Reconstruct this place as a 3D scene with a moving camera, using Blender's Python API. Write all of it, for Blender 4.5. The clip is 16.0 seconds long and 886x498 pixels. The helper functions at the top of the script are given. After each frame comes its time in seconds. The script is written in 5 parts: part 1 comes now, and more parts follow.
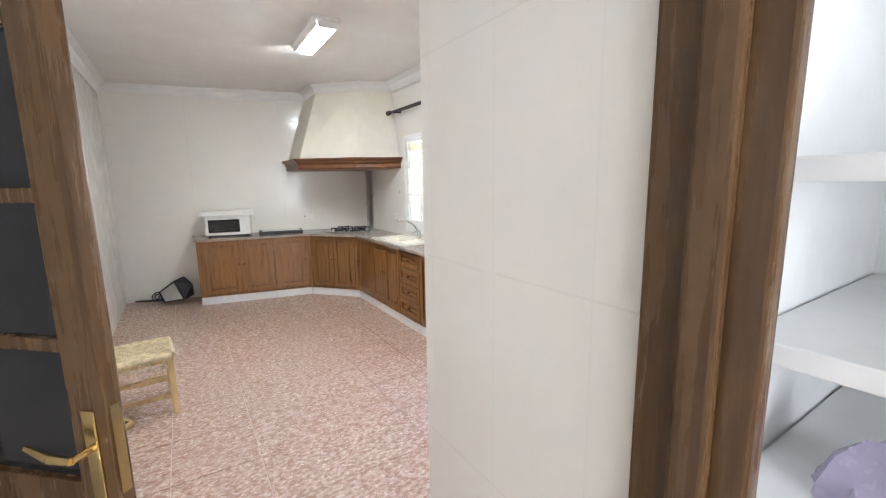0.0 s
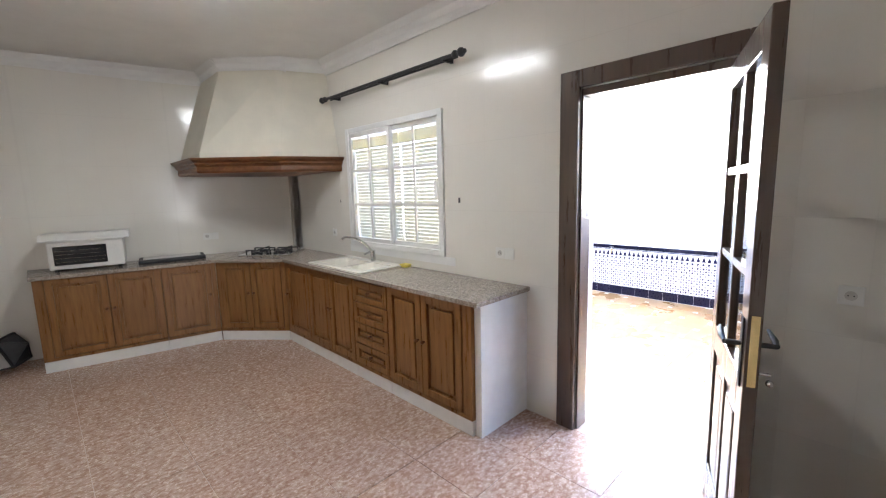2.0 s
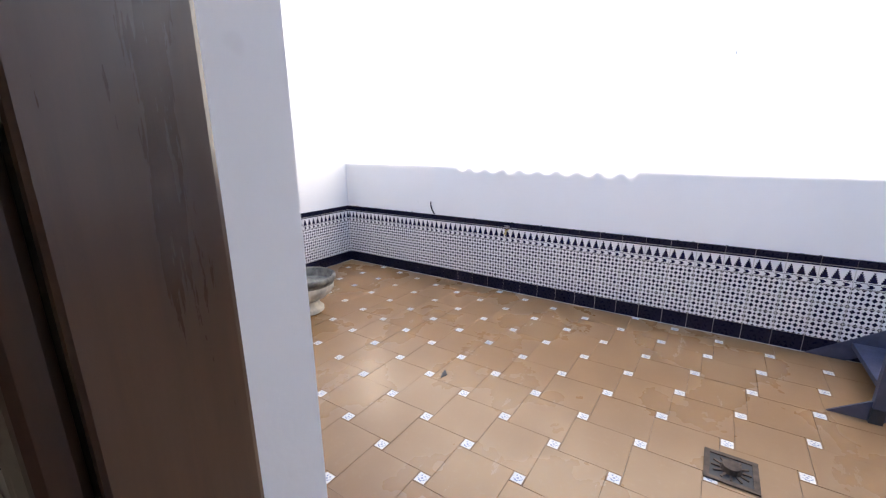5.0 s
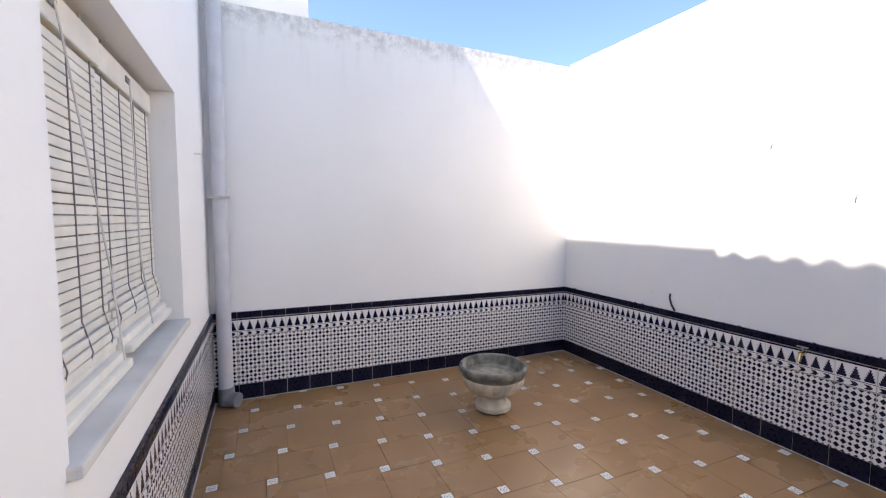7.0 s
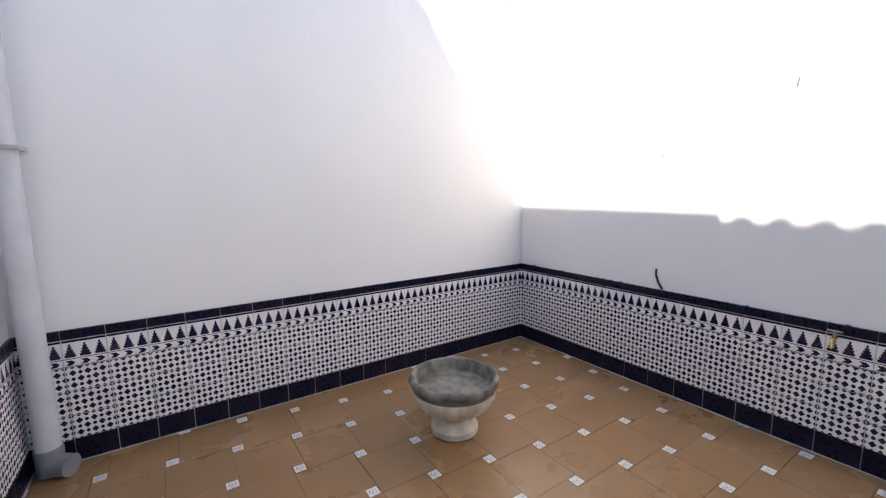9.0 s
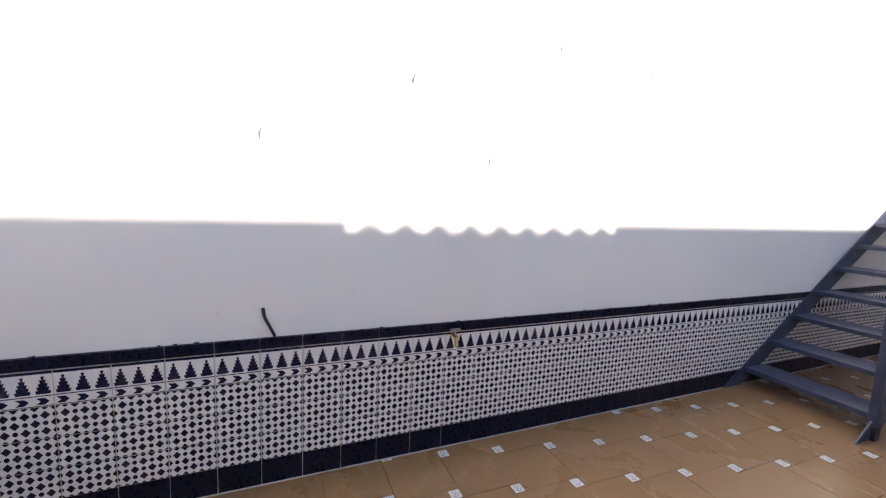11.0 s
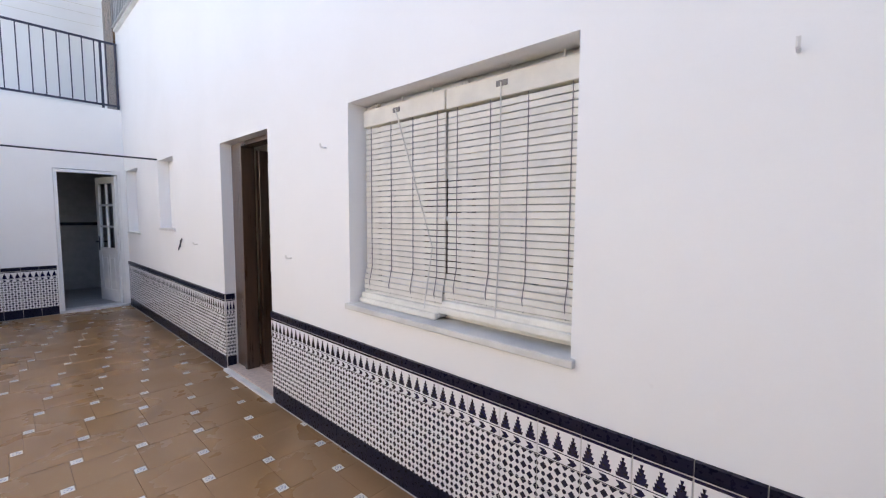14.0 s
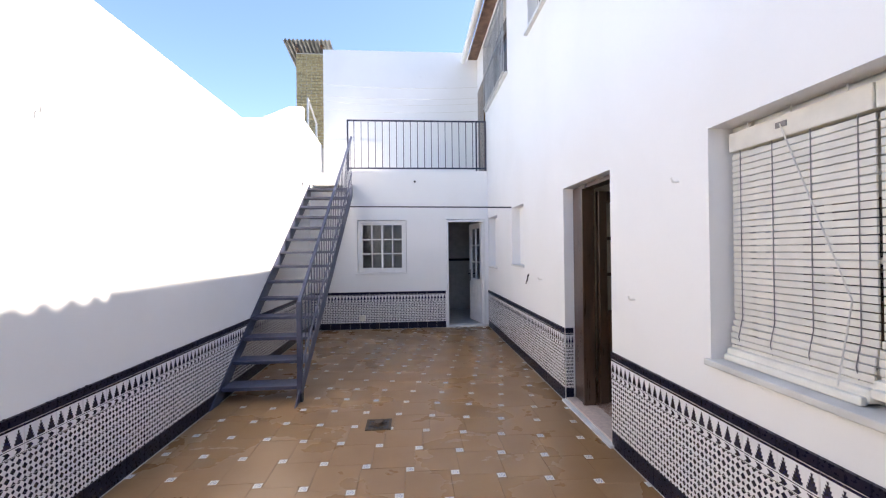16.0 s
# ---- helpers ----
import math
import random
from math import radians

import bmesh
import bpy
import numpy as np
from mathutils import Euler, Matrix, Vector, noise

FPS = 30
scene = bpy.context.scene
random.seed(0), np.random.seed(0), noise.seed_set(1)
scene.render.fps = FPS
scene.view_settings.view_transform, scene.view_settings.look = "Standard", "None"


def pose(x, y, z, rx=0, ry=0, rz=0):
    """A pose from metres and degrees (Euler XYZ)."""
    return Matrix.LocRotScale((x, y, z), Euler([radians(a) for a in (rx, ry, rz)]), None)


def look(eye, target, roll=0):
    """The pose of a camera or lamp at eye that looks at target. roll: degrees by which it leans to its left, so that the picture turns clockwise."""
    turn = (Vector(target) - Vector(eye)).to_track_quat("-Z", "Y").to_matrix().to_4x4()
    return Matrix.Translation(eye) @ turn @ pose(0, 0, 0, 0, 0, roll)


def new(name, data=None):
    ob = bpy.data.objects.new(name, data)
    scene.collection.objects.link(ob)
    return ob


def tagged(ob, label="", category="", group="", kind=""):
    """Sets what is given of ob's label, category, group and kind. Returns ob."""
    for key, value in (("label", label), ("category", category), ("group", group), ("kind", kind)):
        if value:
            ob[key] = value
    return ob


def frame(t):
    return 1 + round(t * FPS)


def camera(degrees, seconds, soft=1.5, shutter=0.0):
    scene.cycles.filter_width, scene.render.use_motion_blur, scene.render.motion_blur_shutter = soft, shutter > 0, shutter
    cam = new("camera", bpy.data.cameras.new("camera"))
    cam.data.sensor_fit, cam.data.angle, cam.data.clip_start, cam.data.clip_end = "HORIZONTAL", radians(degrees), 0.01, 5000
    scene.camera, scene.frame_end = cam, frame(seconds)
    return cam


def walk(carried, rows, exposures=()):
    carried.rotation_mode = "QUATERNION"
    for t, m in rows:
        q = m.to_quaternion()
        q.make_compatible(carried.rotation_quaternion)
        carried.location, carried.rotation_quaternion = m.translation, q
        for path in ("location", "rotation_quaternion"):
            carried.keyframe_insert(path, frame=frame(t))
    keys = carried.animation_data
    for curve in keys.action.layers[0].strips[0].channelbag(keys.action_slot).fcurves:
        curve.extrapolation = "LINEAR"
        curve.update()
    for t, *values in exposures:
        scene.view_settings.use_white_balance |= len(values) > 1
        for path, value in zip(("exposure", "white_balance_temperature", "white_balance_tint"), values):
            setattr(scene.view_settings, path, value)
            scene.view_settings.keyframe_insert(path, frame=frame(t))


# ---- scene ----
cam = camera(94.2, 16.0, soft=1.2)
PATH = [
    (0, (-2.772, 2.837, 1.651), (-1.719, 4.506, 1.332), -0.9),
    (0.5, (-2.742, 3.22, 1.659), (-1.729, 4.92, 1.368), -1.0),
    (1, (-2.811, 3.545, 1.656), (-1.69, 5.181, 1.398), -1.1),
    (1.5, (-2.695, 3.795, 1.644), (-1.482, 5.368, 1.41), -1.3),
    (2, (-2.566, 4.052, 1.611), (-1.176, 5.464, 1.334), -1.5),
    (2.5, (-2.373, 4.305, 1.607), (-0.852, 5.562, 1.281), -1.9),
    (3, (-1.998, 4.519, 1.58), (-0.363, 5.614, 1.223), -2.1),
    (3.5, (-1.569, 4.733, 1.579), (0.168, 5.631, 1.163), -1.7),
    (6, (0.293, 5.019, 1.499), (1.579, 6.473, 1.02), -0.0),
    (6.5, (0.391, 5.157, 1.443), (1.363, 6.879, 1.144), -0.1),
    (7, (0.417, 5.193, 1.529), (1.211, 7.022, 1.382), 0.2),
    (7.5, (0.545, 5.163, 1.531), (1.263, 7.026, 1.42), 0.1),
    (8, (0.585, 5.319, 1.479), (1.36, 7.153, 1.289), 0.3),
    (8.2, (0.602, 5.45, 1.466), (1.414, 7.264, 1.239), 0.4),
    (10.5, (1.265, 7.278, 1.46), (3.228, 7.502, 1.154), 0.3),
    (11, (1.541, 7.588, 1.447), (3.368, 6.812, 1.197), 2.5),
    (11.5, (1.594, 7.789, 1.486), (2.88, 6.271, 1.274), 3.1),
    (12, (1.566, 8.017, 1.487), (2.211, 6.134, 1.288), 2.0),
    (12.5, (1.666, 8.202, 1.479), (1.694, 6.213, 1.267), 1.4),
    (13, (1.65, 8.336, 1.501), (1.098, 6.424, 1.301), 1.0),
    (13.5, (1.547, 8.424, 1.522), (0.476, 6.744, 1.347), 0.5),
    (14, (1.467, 8.486, 1.515), (0.003, 7.133, 1.357), 0.3),
    (14.5, (1.455, 8.499, 1.518), (-0.012, 7.148, 1.356), -0.3),
    (15, (1.519, 8.449, 1.527), (0.551, 6.704, 1.388), -1.0),
    (15.5, (1.565, 8.411, 1.525), (1.181, 6.45, 1.449), -0.9),
    (16, (1.567, 8.41, 1.56), (1.418, 6.415, 1.57), -0.7),
]
EXPOSURES = [(0, 5.95, 6250, 9), (1.0, 5.65, 6250, 9), (1.5, 5.5, 6350, 9), (2.0, 5.25, 6450, 10), (2.5, 5.05, 6500, 10), (3.0, 4.9, 6550, 10), (3.6, 4.6, 6600, 11), (5.2, 2.8, 7100, 14), (6.0, 2.6, 7450, 15), (6.5, 2.5, 7450, 15), (7.0, 2.32, 7400, 15), (16.0, 2.35, 7400, 15)]
walk(cam, [(t, look(eye, target, roll)) for t, eye, target, roll in PATH], EXPOSURES)

# ---- world, sun, lamps ----
SUN = Vector((1.0, 0.10, -1.405)).normalized()
world = bpy.data.worlds.new("sky")
scene.world = world
world.use_nodes = True
wn = world.node_tree
sky = wn.nodes.new("ShaderNodeTexSky")
sky.sky_type = 'NISHITA'
sky.sun_disc = False
sky.sun_elevation = math.asin(-SUN.z)
sky.sun_rotation = math.atan2(-SUN.x, -SUN.y)
sky.air_density = 0.9
sky.dust_density = 0.2
sky.ozone_density = 6.0
bg = wn.nodes["Background"]
bg.inputs["Strength"].default_value = 0.082
wn.links.new(sky.outputs[0], bg.inputs[0])
sun_data = bpy.data.lights.new("sun", 'SUN')
sun_data.energy = 3.2
sun_data.angle = radians(0.5)
sun_data.color = (1.0, 0.96, 0.89)
sun_ob = new("sun", sun_data)
sun_ob.matrix_world = Matrix.Translation((-3, 4, 9)) @ SUN.to_track_quat("-Z", "Y").to_matrix().to_4x4()


day = bpy.data.lights.new("corridor_window_daylight", 'AREA')
day.shape, day.size, day.size_y, day.energy, day.color = 'RECTANGLE', 1.0, 1.2, 1.15, (0.9, 0.93, 1.0)
day_ob = new("corridor_window_daylight", day)
day_ob.matrix_world = look((-2.85, 0.83, 1.6), (-2.75, 3.0, 1.5))


# ---- materials ----
class Net:
    """A short way to write node materials."""

    def __init__(self, name, rough=0.6, metal=0.0, color=(0.8, 0.8, 0.8)):
        self.mat = bpy.data.materials.new(name)
        self.mat.use_nodes = True
        self.t = self.mat.node_tree
        self.p = self.t.nodes["Principled BSDF"]
        self.p.inputs["Roughness"].default_value = rough
        self.p.inputs["Metallic"].default_value = metal
        self.p.inputs["Base Color"].default_value = (*color, 1)

    def put(self, sock, v):
        if isinstance(v, (int, float)):
            sock.default_value = v
        elif isinstance(v, tuple):
            sock.default_value = (*v, 1) if len(v) == 3 and sock.type == 'RGBA' else v
        else:
            self.t.links.new(v, sock)

    def coord(self, kind="Object"):
        return self.t.nodes.new("ShaderNodeTexCoord").outputs[kind]

    def world(self):
        return self.t.nodes.new("ShaderNodeNewGeometry").outputs["Position"]

    def scaled(self, v, s):
        n = self.t.nodes.new("ShaderNodeMapping")
        self.put(n.inputs["Vector"], v)
        n.inputs["Scale"].default_value = s
        return n.outputs[0]

    def noise(self, v, scale, detail=4.0, rough=0.55):
        n = self.t.nodes.new("ShaderNodeTexNoise")
        self.put(n.inputs["Vector"], v)
        n.inputs["Scale"].default_value = scale
        n.inputs["Detail"].default_value = detail
        n.inputs["Roughness"].default_value = rough
        return n.outputs[0]

    def m(self, op, a, b=0.0, c=0.0):
        n = self.t.nodes.new("ShaderNodeMath")
        n.operation = op
        for i, v in enumerate((a, b, c)):
            self.put(n.inputs[i], v)
        return n.outputs[0]

    def ramp(self, f, lo, hi, a=0.0, b=1.0):
        n = self.t.nodes.new("ShaderNodeMapRange")
        n.interpolation_type = 'SMOOTHSTEP'
        for i, v in enumerate((f, lo, hi, a, b)):
            self.put(n.inputs[i], v)
        return n.outputs[0]

    def mix(self, f, a, b):
        n = self.t.nodes.new("ShaderNodeMix")
        n.data_type = 'RGBA'
        self.put(n.inputs[0], f)
        self.put(n.inputs[6], a)
        self.put(n.inputs[7], b)
        return n.outputs[2]

    def split(self, v):
        n = self.t.nodes.new("ShaderNodeSeparateXYZ")
        self.put(n.inputs[0], v)
        return n.outputs

    def rand(self):
        return self.t.nodes.new("ShaderNodeObjectInfo").outputs["Random"]

    def color(self, c):
        self.put(self.p.inputs["Base Color"], c)

    def rough(self, v):
        self.put(self.p.inputs["Roughness"], v)

    def bump(self, h, strength=0.2, dist=0.01):
        n = self.t.nodes.new("ShaderNodeBump")
        n.inputs["Strength"].default_value = strength
        n.inputs["Distance"].default_value = dist
        self.put(n.inputs["Height"], h)
        self.put(self.p.inputs["Normal"], n.outputs[0])
        return self


def plaster_mat(name="white_plaster", stained=1.0):
    n = Net(name, 0.85)
    w = n.world()
    big = n.noise(w, 0.9, 5)
    fine = n.noise(w, 45, 4)
    x, y, z = n.split(w)
    streak = n.noise(n.scaled(w, (6.0, 6.0, 0.7)), 1.6, 5)
    drips = n.m('MULTIPLY', n.m('MULTIPLY', n.ramp(z, 2.5, 3.25), n.ramp(streak, 0.45, 0.72)), 0.35)
    crust = n.m('MULTIPLY', n.ramp(n.m('ADD', z, n.m('MULTIPLY', streak, 0.35)), 3.14, 3.36), n.ramp(n.noise(w, 16, 6, 0.7), 0.36, 0.62))
    top = n.m('MULTIPLY', n.m('MAXIMUM', drips, crust), n.ramp(z, 3.6, 3.3))
    spots = n.ramp(n.noise(w, 9, 2), 0.74, 0.78)
    c = n.mix(n.ramp(big, 0.35, 0.7), (0.86, 0.855, 0.85), (0.83, 0.825, 0.815))
    c = n.mix(n.m('MULTIPLY', top, 0.55 * stained), c, (0.38, 0.37, 0.34))
    c = n.mix(n.m('MULTIPLY', spots, 0.12), c, (0.5, 0.48, 0.45))
    n.color(c)
    n.bump(n.m('ADD', n.m('MULTIPLY', big, 1.6), n.m('MULTIPLY', fine, 0.18)), 0.25, 0.012)
    return n.mat


def plain_mat(name, color, rough=0.5, metal=0.0, vary=0.12, scale=8.0, bump=0.06):
    n = Net(name, rough, metal)
    o = n.coord()
    a, b = n.noise(o, scale, 4), n.noise(o, scale * 9, 3)
    dark = tuple(v * (1 - vary) for v in color)
    lite = tuple(min(1, v * (1 + vary * 0.6)) for v in color)
    n.color(n.mix(n.ramp(a, 0.3, 0.7), dark, lite))
    n.rough(n.ramp(b, 0.2, 0.8, max(0.02, rough * 0.8), min(1, rough * 1.2)))
    n.bump(n.m('ADD', a, n.m('MULTIPLY', b, 0.4)), bump, 0.004)
    return n.mat


def wood_mat(name, dark, lite, rough=0.4, axis=2):
    n = Net(name, rough)
    o = n.coord()
    s = [14.0, 14.0, 14.0]
    s[axis] = 1.1
    grain = n.noise(n.scaled(o, tuple(s)), 2.2, 7, 0.65)
    broad = n.noise(o, 2.5, 3)
    r = n.rand()
    f = n.m('ADD', n.ramp(grain, 0.3, 0.72, 0.0, 0.8), n.m('MULTIPLY', broad, 0.25))
    c = n.mix(f, dark, lite)
    c = n.mix(n.m('MULTIPLY', r, 0.22), c, dark)
    n.color(c)
    n.rough(n.ramp(grain, 0.2, 0.8, rough * 0.8, rough * 1.3))
    n.bump(grain, 0.15, 0.003)
    return n.mat


def kitchen_wall_mat():
    n = Net("glossy_wall_tile", 0.12, 0, (0.8, 0.78, 0.74))
    x, y, z = n.split(n.world())

    def joint(v, pitch, off, half=0.0012):
        d = n.m('ABSOLUTE', n.m('SUBTRACT', n.m('FRACT', n.m('DIVIDE', n.m('ADD', v, off), pitch)), 0.5))
        return n.ramp(d, 0.5 - half * 2.6 / pitch, 0.5 - half * 0.6 / pitch)

    j = n.m('MAXIMUM', joint(z, 0.5, 0.54), n.m('MULTIPLY', n.m('MAXIMUM', joint(y, 0.25, 20.0), joint(x, 0.25, 20.05)), 0.45))
    wave = n.noise(n.scaled(n.world(), (2.6, 2.6, 0.7)), 1.0, 3)
    c = n.mix(n.ramp(n.noise(n.world(), 1.2, 3), 0.3, 0.7), (0.80, 0.77, 0.71), (0.77, 0.74, 0.68))
    n.color(n.mix(n.m('MULTIPLY', j, 0.16), c, (0.5, 0.47, 0.42)))
    n.rough(n.ramp(n.noise(n.world(), 5, 3), 0.3, 0.8, 0.13, 0.26))
    n.bump(n.m('SUBTRACT', n.m('MULTIPLY', wave, 1.2), n.m('MULTIPLY', j, 0.25)), 0.25, 0.006)
    return n.mat


def kitchen_floor_mat():
    n = Net("mottled_floor_tile", 0.2)
    w = n.world()
    r = n.rand()
    shift = n.t.nodes.new("ShaderNodeVectorMath")
    shift.operation = 'MULTIPLY_ADD'
    n.put(shift.inputs[0], w)
    shift.inputs[1].default_value = (1, 1, 1)
    n.put(shift.inputs[2], r)
    a = n.noise(n.scaled(shift.outputs[0], (1.0, 1.6, 1.0)), 30, 6, 0.65)
    b = n.noise(shift.outputs[0], 60, 3)
    c0 = n.mix(n.ramp(a, 0.38, 0.56), (0.37, 0.225, 0.165), (0.52, 0.375, 0.305))
    c1 = n.mix(n.ramp(n.m('ADD', n.m('MULTIPLY', a, 0.6), n.m('MULTIPLY', b, 0.4)), 0.5, 0.62), c0, (0.62, 0.49, 0.41))
    n.color(n.mix(n.m('MULTIPLY', r, 0.12), c1, (0.4, 0.26, 0.2)))
    n.rough(n.ramp(b, 0.3, 0.7, 0.14, 0.3))
    n.bump(a, 0.05, 0.003)
    return n.mat


def patio_tile_mat():
    n = Net("terracotta_glazed_tile", 0.3)
    w = n.world()
    a, b, r = n.noise(w, 1.4, 5), n.noise(w, 30, 4), n.rand()
    c = n.mix(n.ramp(a, 0.3, 0.7), (0.315, 0.178, 0.08), (0.275, 0.152, 0.068))
    c = n.mix(n.m('MULTIPLY', r, 0.05), c, (0.23, 0.125, 0.06))
    c = n.mix(n.m('MULTIPLY', n.ramp(b, 0.55, 0.75), 0.08), c, (0.45, 0.36, 0.26))
    dust = n.ramp(n.noise(n.scaled(w, (1, 3, 1)), 2.1, 6, 0.7), 0.58, 0.72)
    n.color(n.mix(n.m('MULTIPLY', dust, 0.04), c, (0.5, 0.42, 0.33)))
    n.rough(n.ramp(n.m('ADD', a, n.m('MULTIPLY', dust, 0.3)), 0.3, 0.9, 0.22, 0.5))
    n.bump(n.m('ADD', n.noise(w, 3.5, 3), n.m('MULTIPLY', b, 0.15)), 0.12, 0.006)
    return n.mat


def insert_mat():
    n = Net("painted_insert_tile", 0.5)
    u, v, _ = n.split(n.coord("UV"))
    au, av = n.m('ABSOLUTE', n.m('SUBTRACT', u, 0.5)), n.m('ABSOLUTE', n.m('SUBTRACT', v, 0.5))
    d = n.m('ADD', au, av)
    ring = n.m('MULTIPLY', n.ramp(d, 0.24, 0.28), n.ramp(d, 0.44, 0.38))
    swirl = n.ramp(n.noise(n.coord("UV"), 5, 3), 0.48, 0.55)
    edge = n.ramp(n.m('MAXIMUM', au, av), 0.405, 0.425)
    f = n.m('MAXIMUM', n.m('MULTIPLY', ring, swirl), n.m('MULTIPLY', n.ramp(d, 0.13, 0.09), 0.8))
    c = n.mix(n.m('MULTIPLY', f, 0.85), (0.72, 0.70, 0.64), (0.10, 0.14, 0.30))
    n.color(n.mix(edge, c, (0.28, 0.155, 0.07)))
    return n.mat


NAVY = (0.008, 0.007, 0.022)
INK = (0.012, 0.011, 0.022)
GLAZE = (0.80, 0.79, 0.80)


def dado_pattern_mat():
    """Navy diamonds and small dots on white glaze, three by two to a tile."""
    n = Net("diamond_dado_tile", 0.16)
    u, v, _ = n.split(n.coord("UV"))

    def cell(a, k, off):
        return n.m('ABSOLUTE', n.m('SUBTRACT', n.m('FRACT', n.m('ADD', n.m('MULTIPLY', a, k), off)), 0.5))

    a, b = cell(u, 3, 0.0), cell(v, 2, 0.0)
    a2, b2 = cell(u, 3, 0.5), cell(v, 2, 0.5)
    big = n.ramp(n.m('MINIMUM', n.m('ADD', a, b), n.m('ADD', a2, b2)), 0.27, 0.25)

    def octagon(p, q):
        return n.m('MAXIMUM', n.m('MAXIMUM', p, q), n.m('MULTIPLY', n.m('ADD', p, q), 0.72))

    dot = n.ramp(n.m('MINIMUM', octagon(a, b2), octagon(a2, b)), 0.15, 0.13)
    f = n.m('MAXIMUM', big, dot)
    tone = n.noise(n.coord("UV"), 14, 3)
    n.color(n.mix(f, GLAZE, n.mix(n.ramp(tone, 0.3, 0.7), INK, (0.022, 0.019, 0.04))))
    n.rough(n.ramp(tone, 0.2, 0.8, 0.12, 0.24))
    return n.mat


def dado_tree_mat():
    """Stepped navy trees over a row of chevrons, three to a tile."""
    n = Net("stepped_tree_dado_tile", 0.16)
    u, v, _ = n.split(n.coord("UV"))
    cu = n.m('FRACT', n.m('MULTIPLY', u, 3.0))
    au = n.m('ABSOLUTE', n.m('SUBTRACT', cu, 0.5))
    h = n.m('DIVIDE', n.m('SUBTRACT', v, 0.35), 0.475)
    k = n.m('MULTIPLY', h, 5.0)
    step = n.m('DIVIDE', n.m('FLOOR', k), 5.0)
    width = n.m('SUBTRACT', n.m('SUBTRACT', 0.40, n.m('MULTIPLY', step, 0.38)), n.m('MULTIPLY', n.m('SUBTRACT', 1.0, n.m('FRACT', k)), 0.05))
    tree = n.m('MULTIPLY', n.m('LESS_THAN', au, width), n.m('MULTIPLY', n.m('GREATER_THAN', h, 0.0), n.m('LESS_THAN', h, 1.0)))
    # chevrons
    cv = n.m('ABSOLUTE', n.m('SUBTRACT', v, 0.155))
    cx = n.m('FRACT', n.m('ADD', n.m('MULTIPLY', u, 3.0), n.m('MULTIPLY', cv, 2.6)))
    chev = n.m('MULTIPLY', n.m('MULTIPLY', n.m('GREATER_THAN', cx, 0.35), n.m('LESS_THAN', cx, 0.78)), n.m('LESS_THAN', cv, 0.09))
    lines = n.m('MAXIMUM', n.m('LESS_THAN', n.m('ABSOLUTE', n.m('SUBTRACT', v, 0.93)), 0.038),
                n.m('MAXIMUM', n.m('LESS_THAN', n.m('ABSOLUTE', n.m('SUBTRACT', v, 0.30)), 0.013), n.m('LESS_THAN', n.m('ABSOLUTE', n.m('SUBTRACT', v, 0.025)), 0.013)))
    f = n.m('MAXIMUM', n.m('MAXIMUM', tree, chev), lines)
    tone = n.noise(n.coord("UV"), 10, 3)
    n.color(n.mix(f, GLAZE, n.mix(n.ramp(tone, 0.3, 0.7), NAVY, (0.014, 0.011, 0.05))))
    return n.mat


def granite_mat():
    n = Net("speckled_granite", 0.14)
    w = n.coord()
    a, b, c = n.noise(w, 52, 6, 0.75), n.noise(w, 140, 3), n.noise(w, 9, 5)
    col = n.mix(n.ramp(a, 0.42, 0.58), (0.24, 0.195, 0.16), (0.44, 0.38, 0.32))
    col = n.mix(n.ramp(b, 0.58, 0.66), col, (0.62, 0.57, 0.52))
    col = n.mix(n.m('MULTIPLY', n.ramp(c, 0.45, 0.65), 0.35), col, (0.3, 0.24, 0.2))
    n.color(col)
    return n.mat


def glass_mat(name="clear_glass", tint=(0.95, 0.97, 0.97)):
    n = Net(name, 0.02, 0, tint)
    n.p.inputs["Transmission Weight"].default_value = 1.0
    n.p.inputs["IOR"].default_value = 1.02
    g = n.t.nodes.new("ShaderNodeBsdfGlossy")
    g.inputs["Roughness"].default_value = 0.02
    tr = n.t.nodes.new("ShaderNodeBsdfTransparent")
    tr.inputs[0].default_value = (*tint, 1)
    fr = n.t.nodes.new("ShaderNodeLayerWeight")
    gain = n.m('ADD', n.m('MULTIPLY', n.m('POWER', fr.outputs["Facing"], 4.0), 0.8), 0.045)
    mx = n.t.nodes.new("ShaderNodeMixShader")
    n.t.links.new(gain, mx.inputs[0])
    n.t.links.new(tr.outputs[0], mx.inputs[1])
    n.t.links.new(g.outputs[0], mx.inputs[2])
    n.t.links.new(mx.outputs[0], n.t.nodes["Material Output"].inputs[0])
    return n.mat


def brick_mat():
    n = Net("ochre_brick", 0.9)
    w = n.world()
    r = n.rand()
    a = n.noise(w, 25, 5)
    c = n.mix(r, (0.42, 0.34, 0.17), (0.30, 0.23, 0.12))
    n.color(n.mix(n.ramp(a, 0.4, 0.65), c, (0.50, 0.43, 0.26)))
    n.bump(a, 0.5, 0.01)
    return n.mat


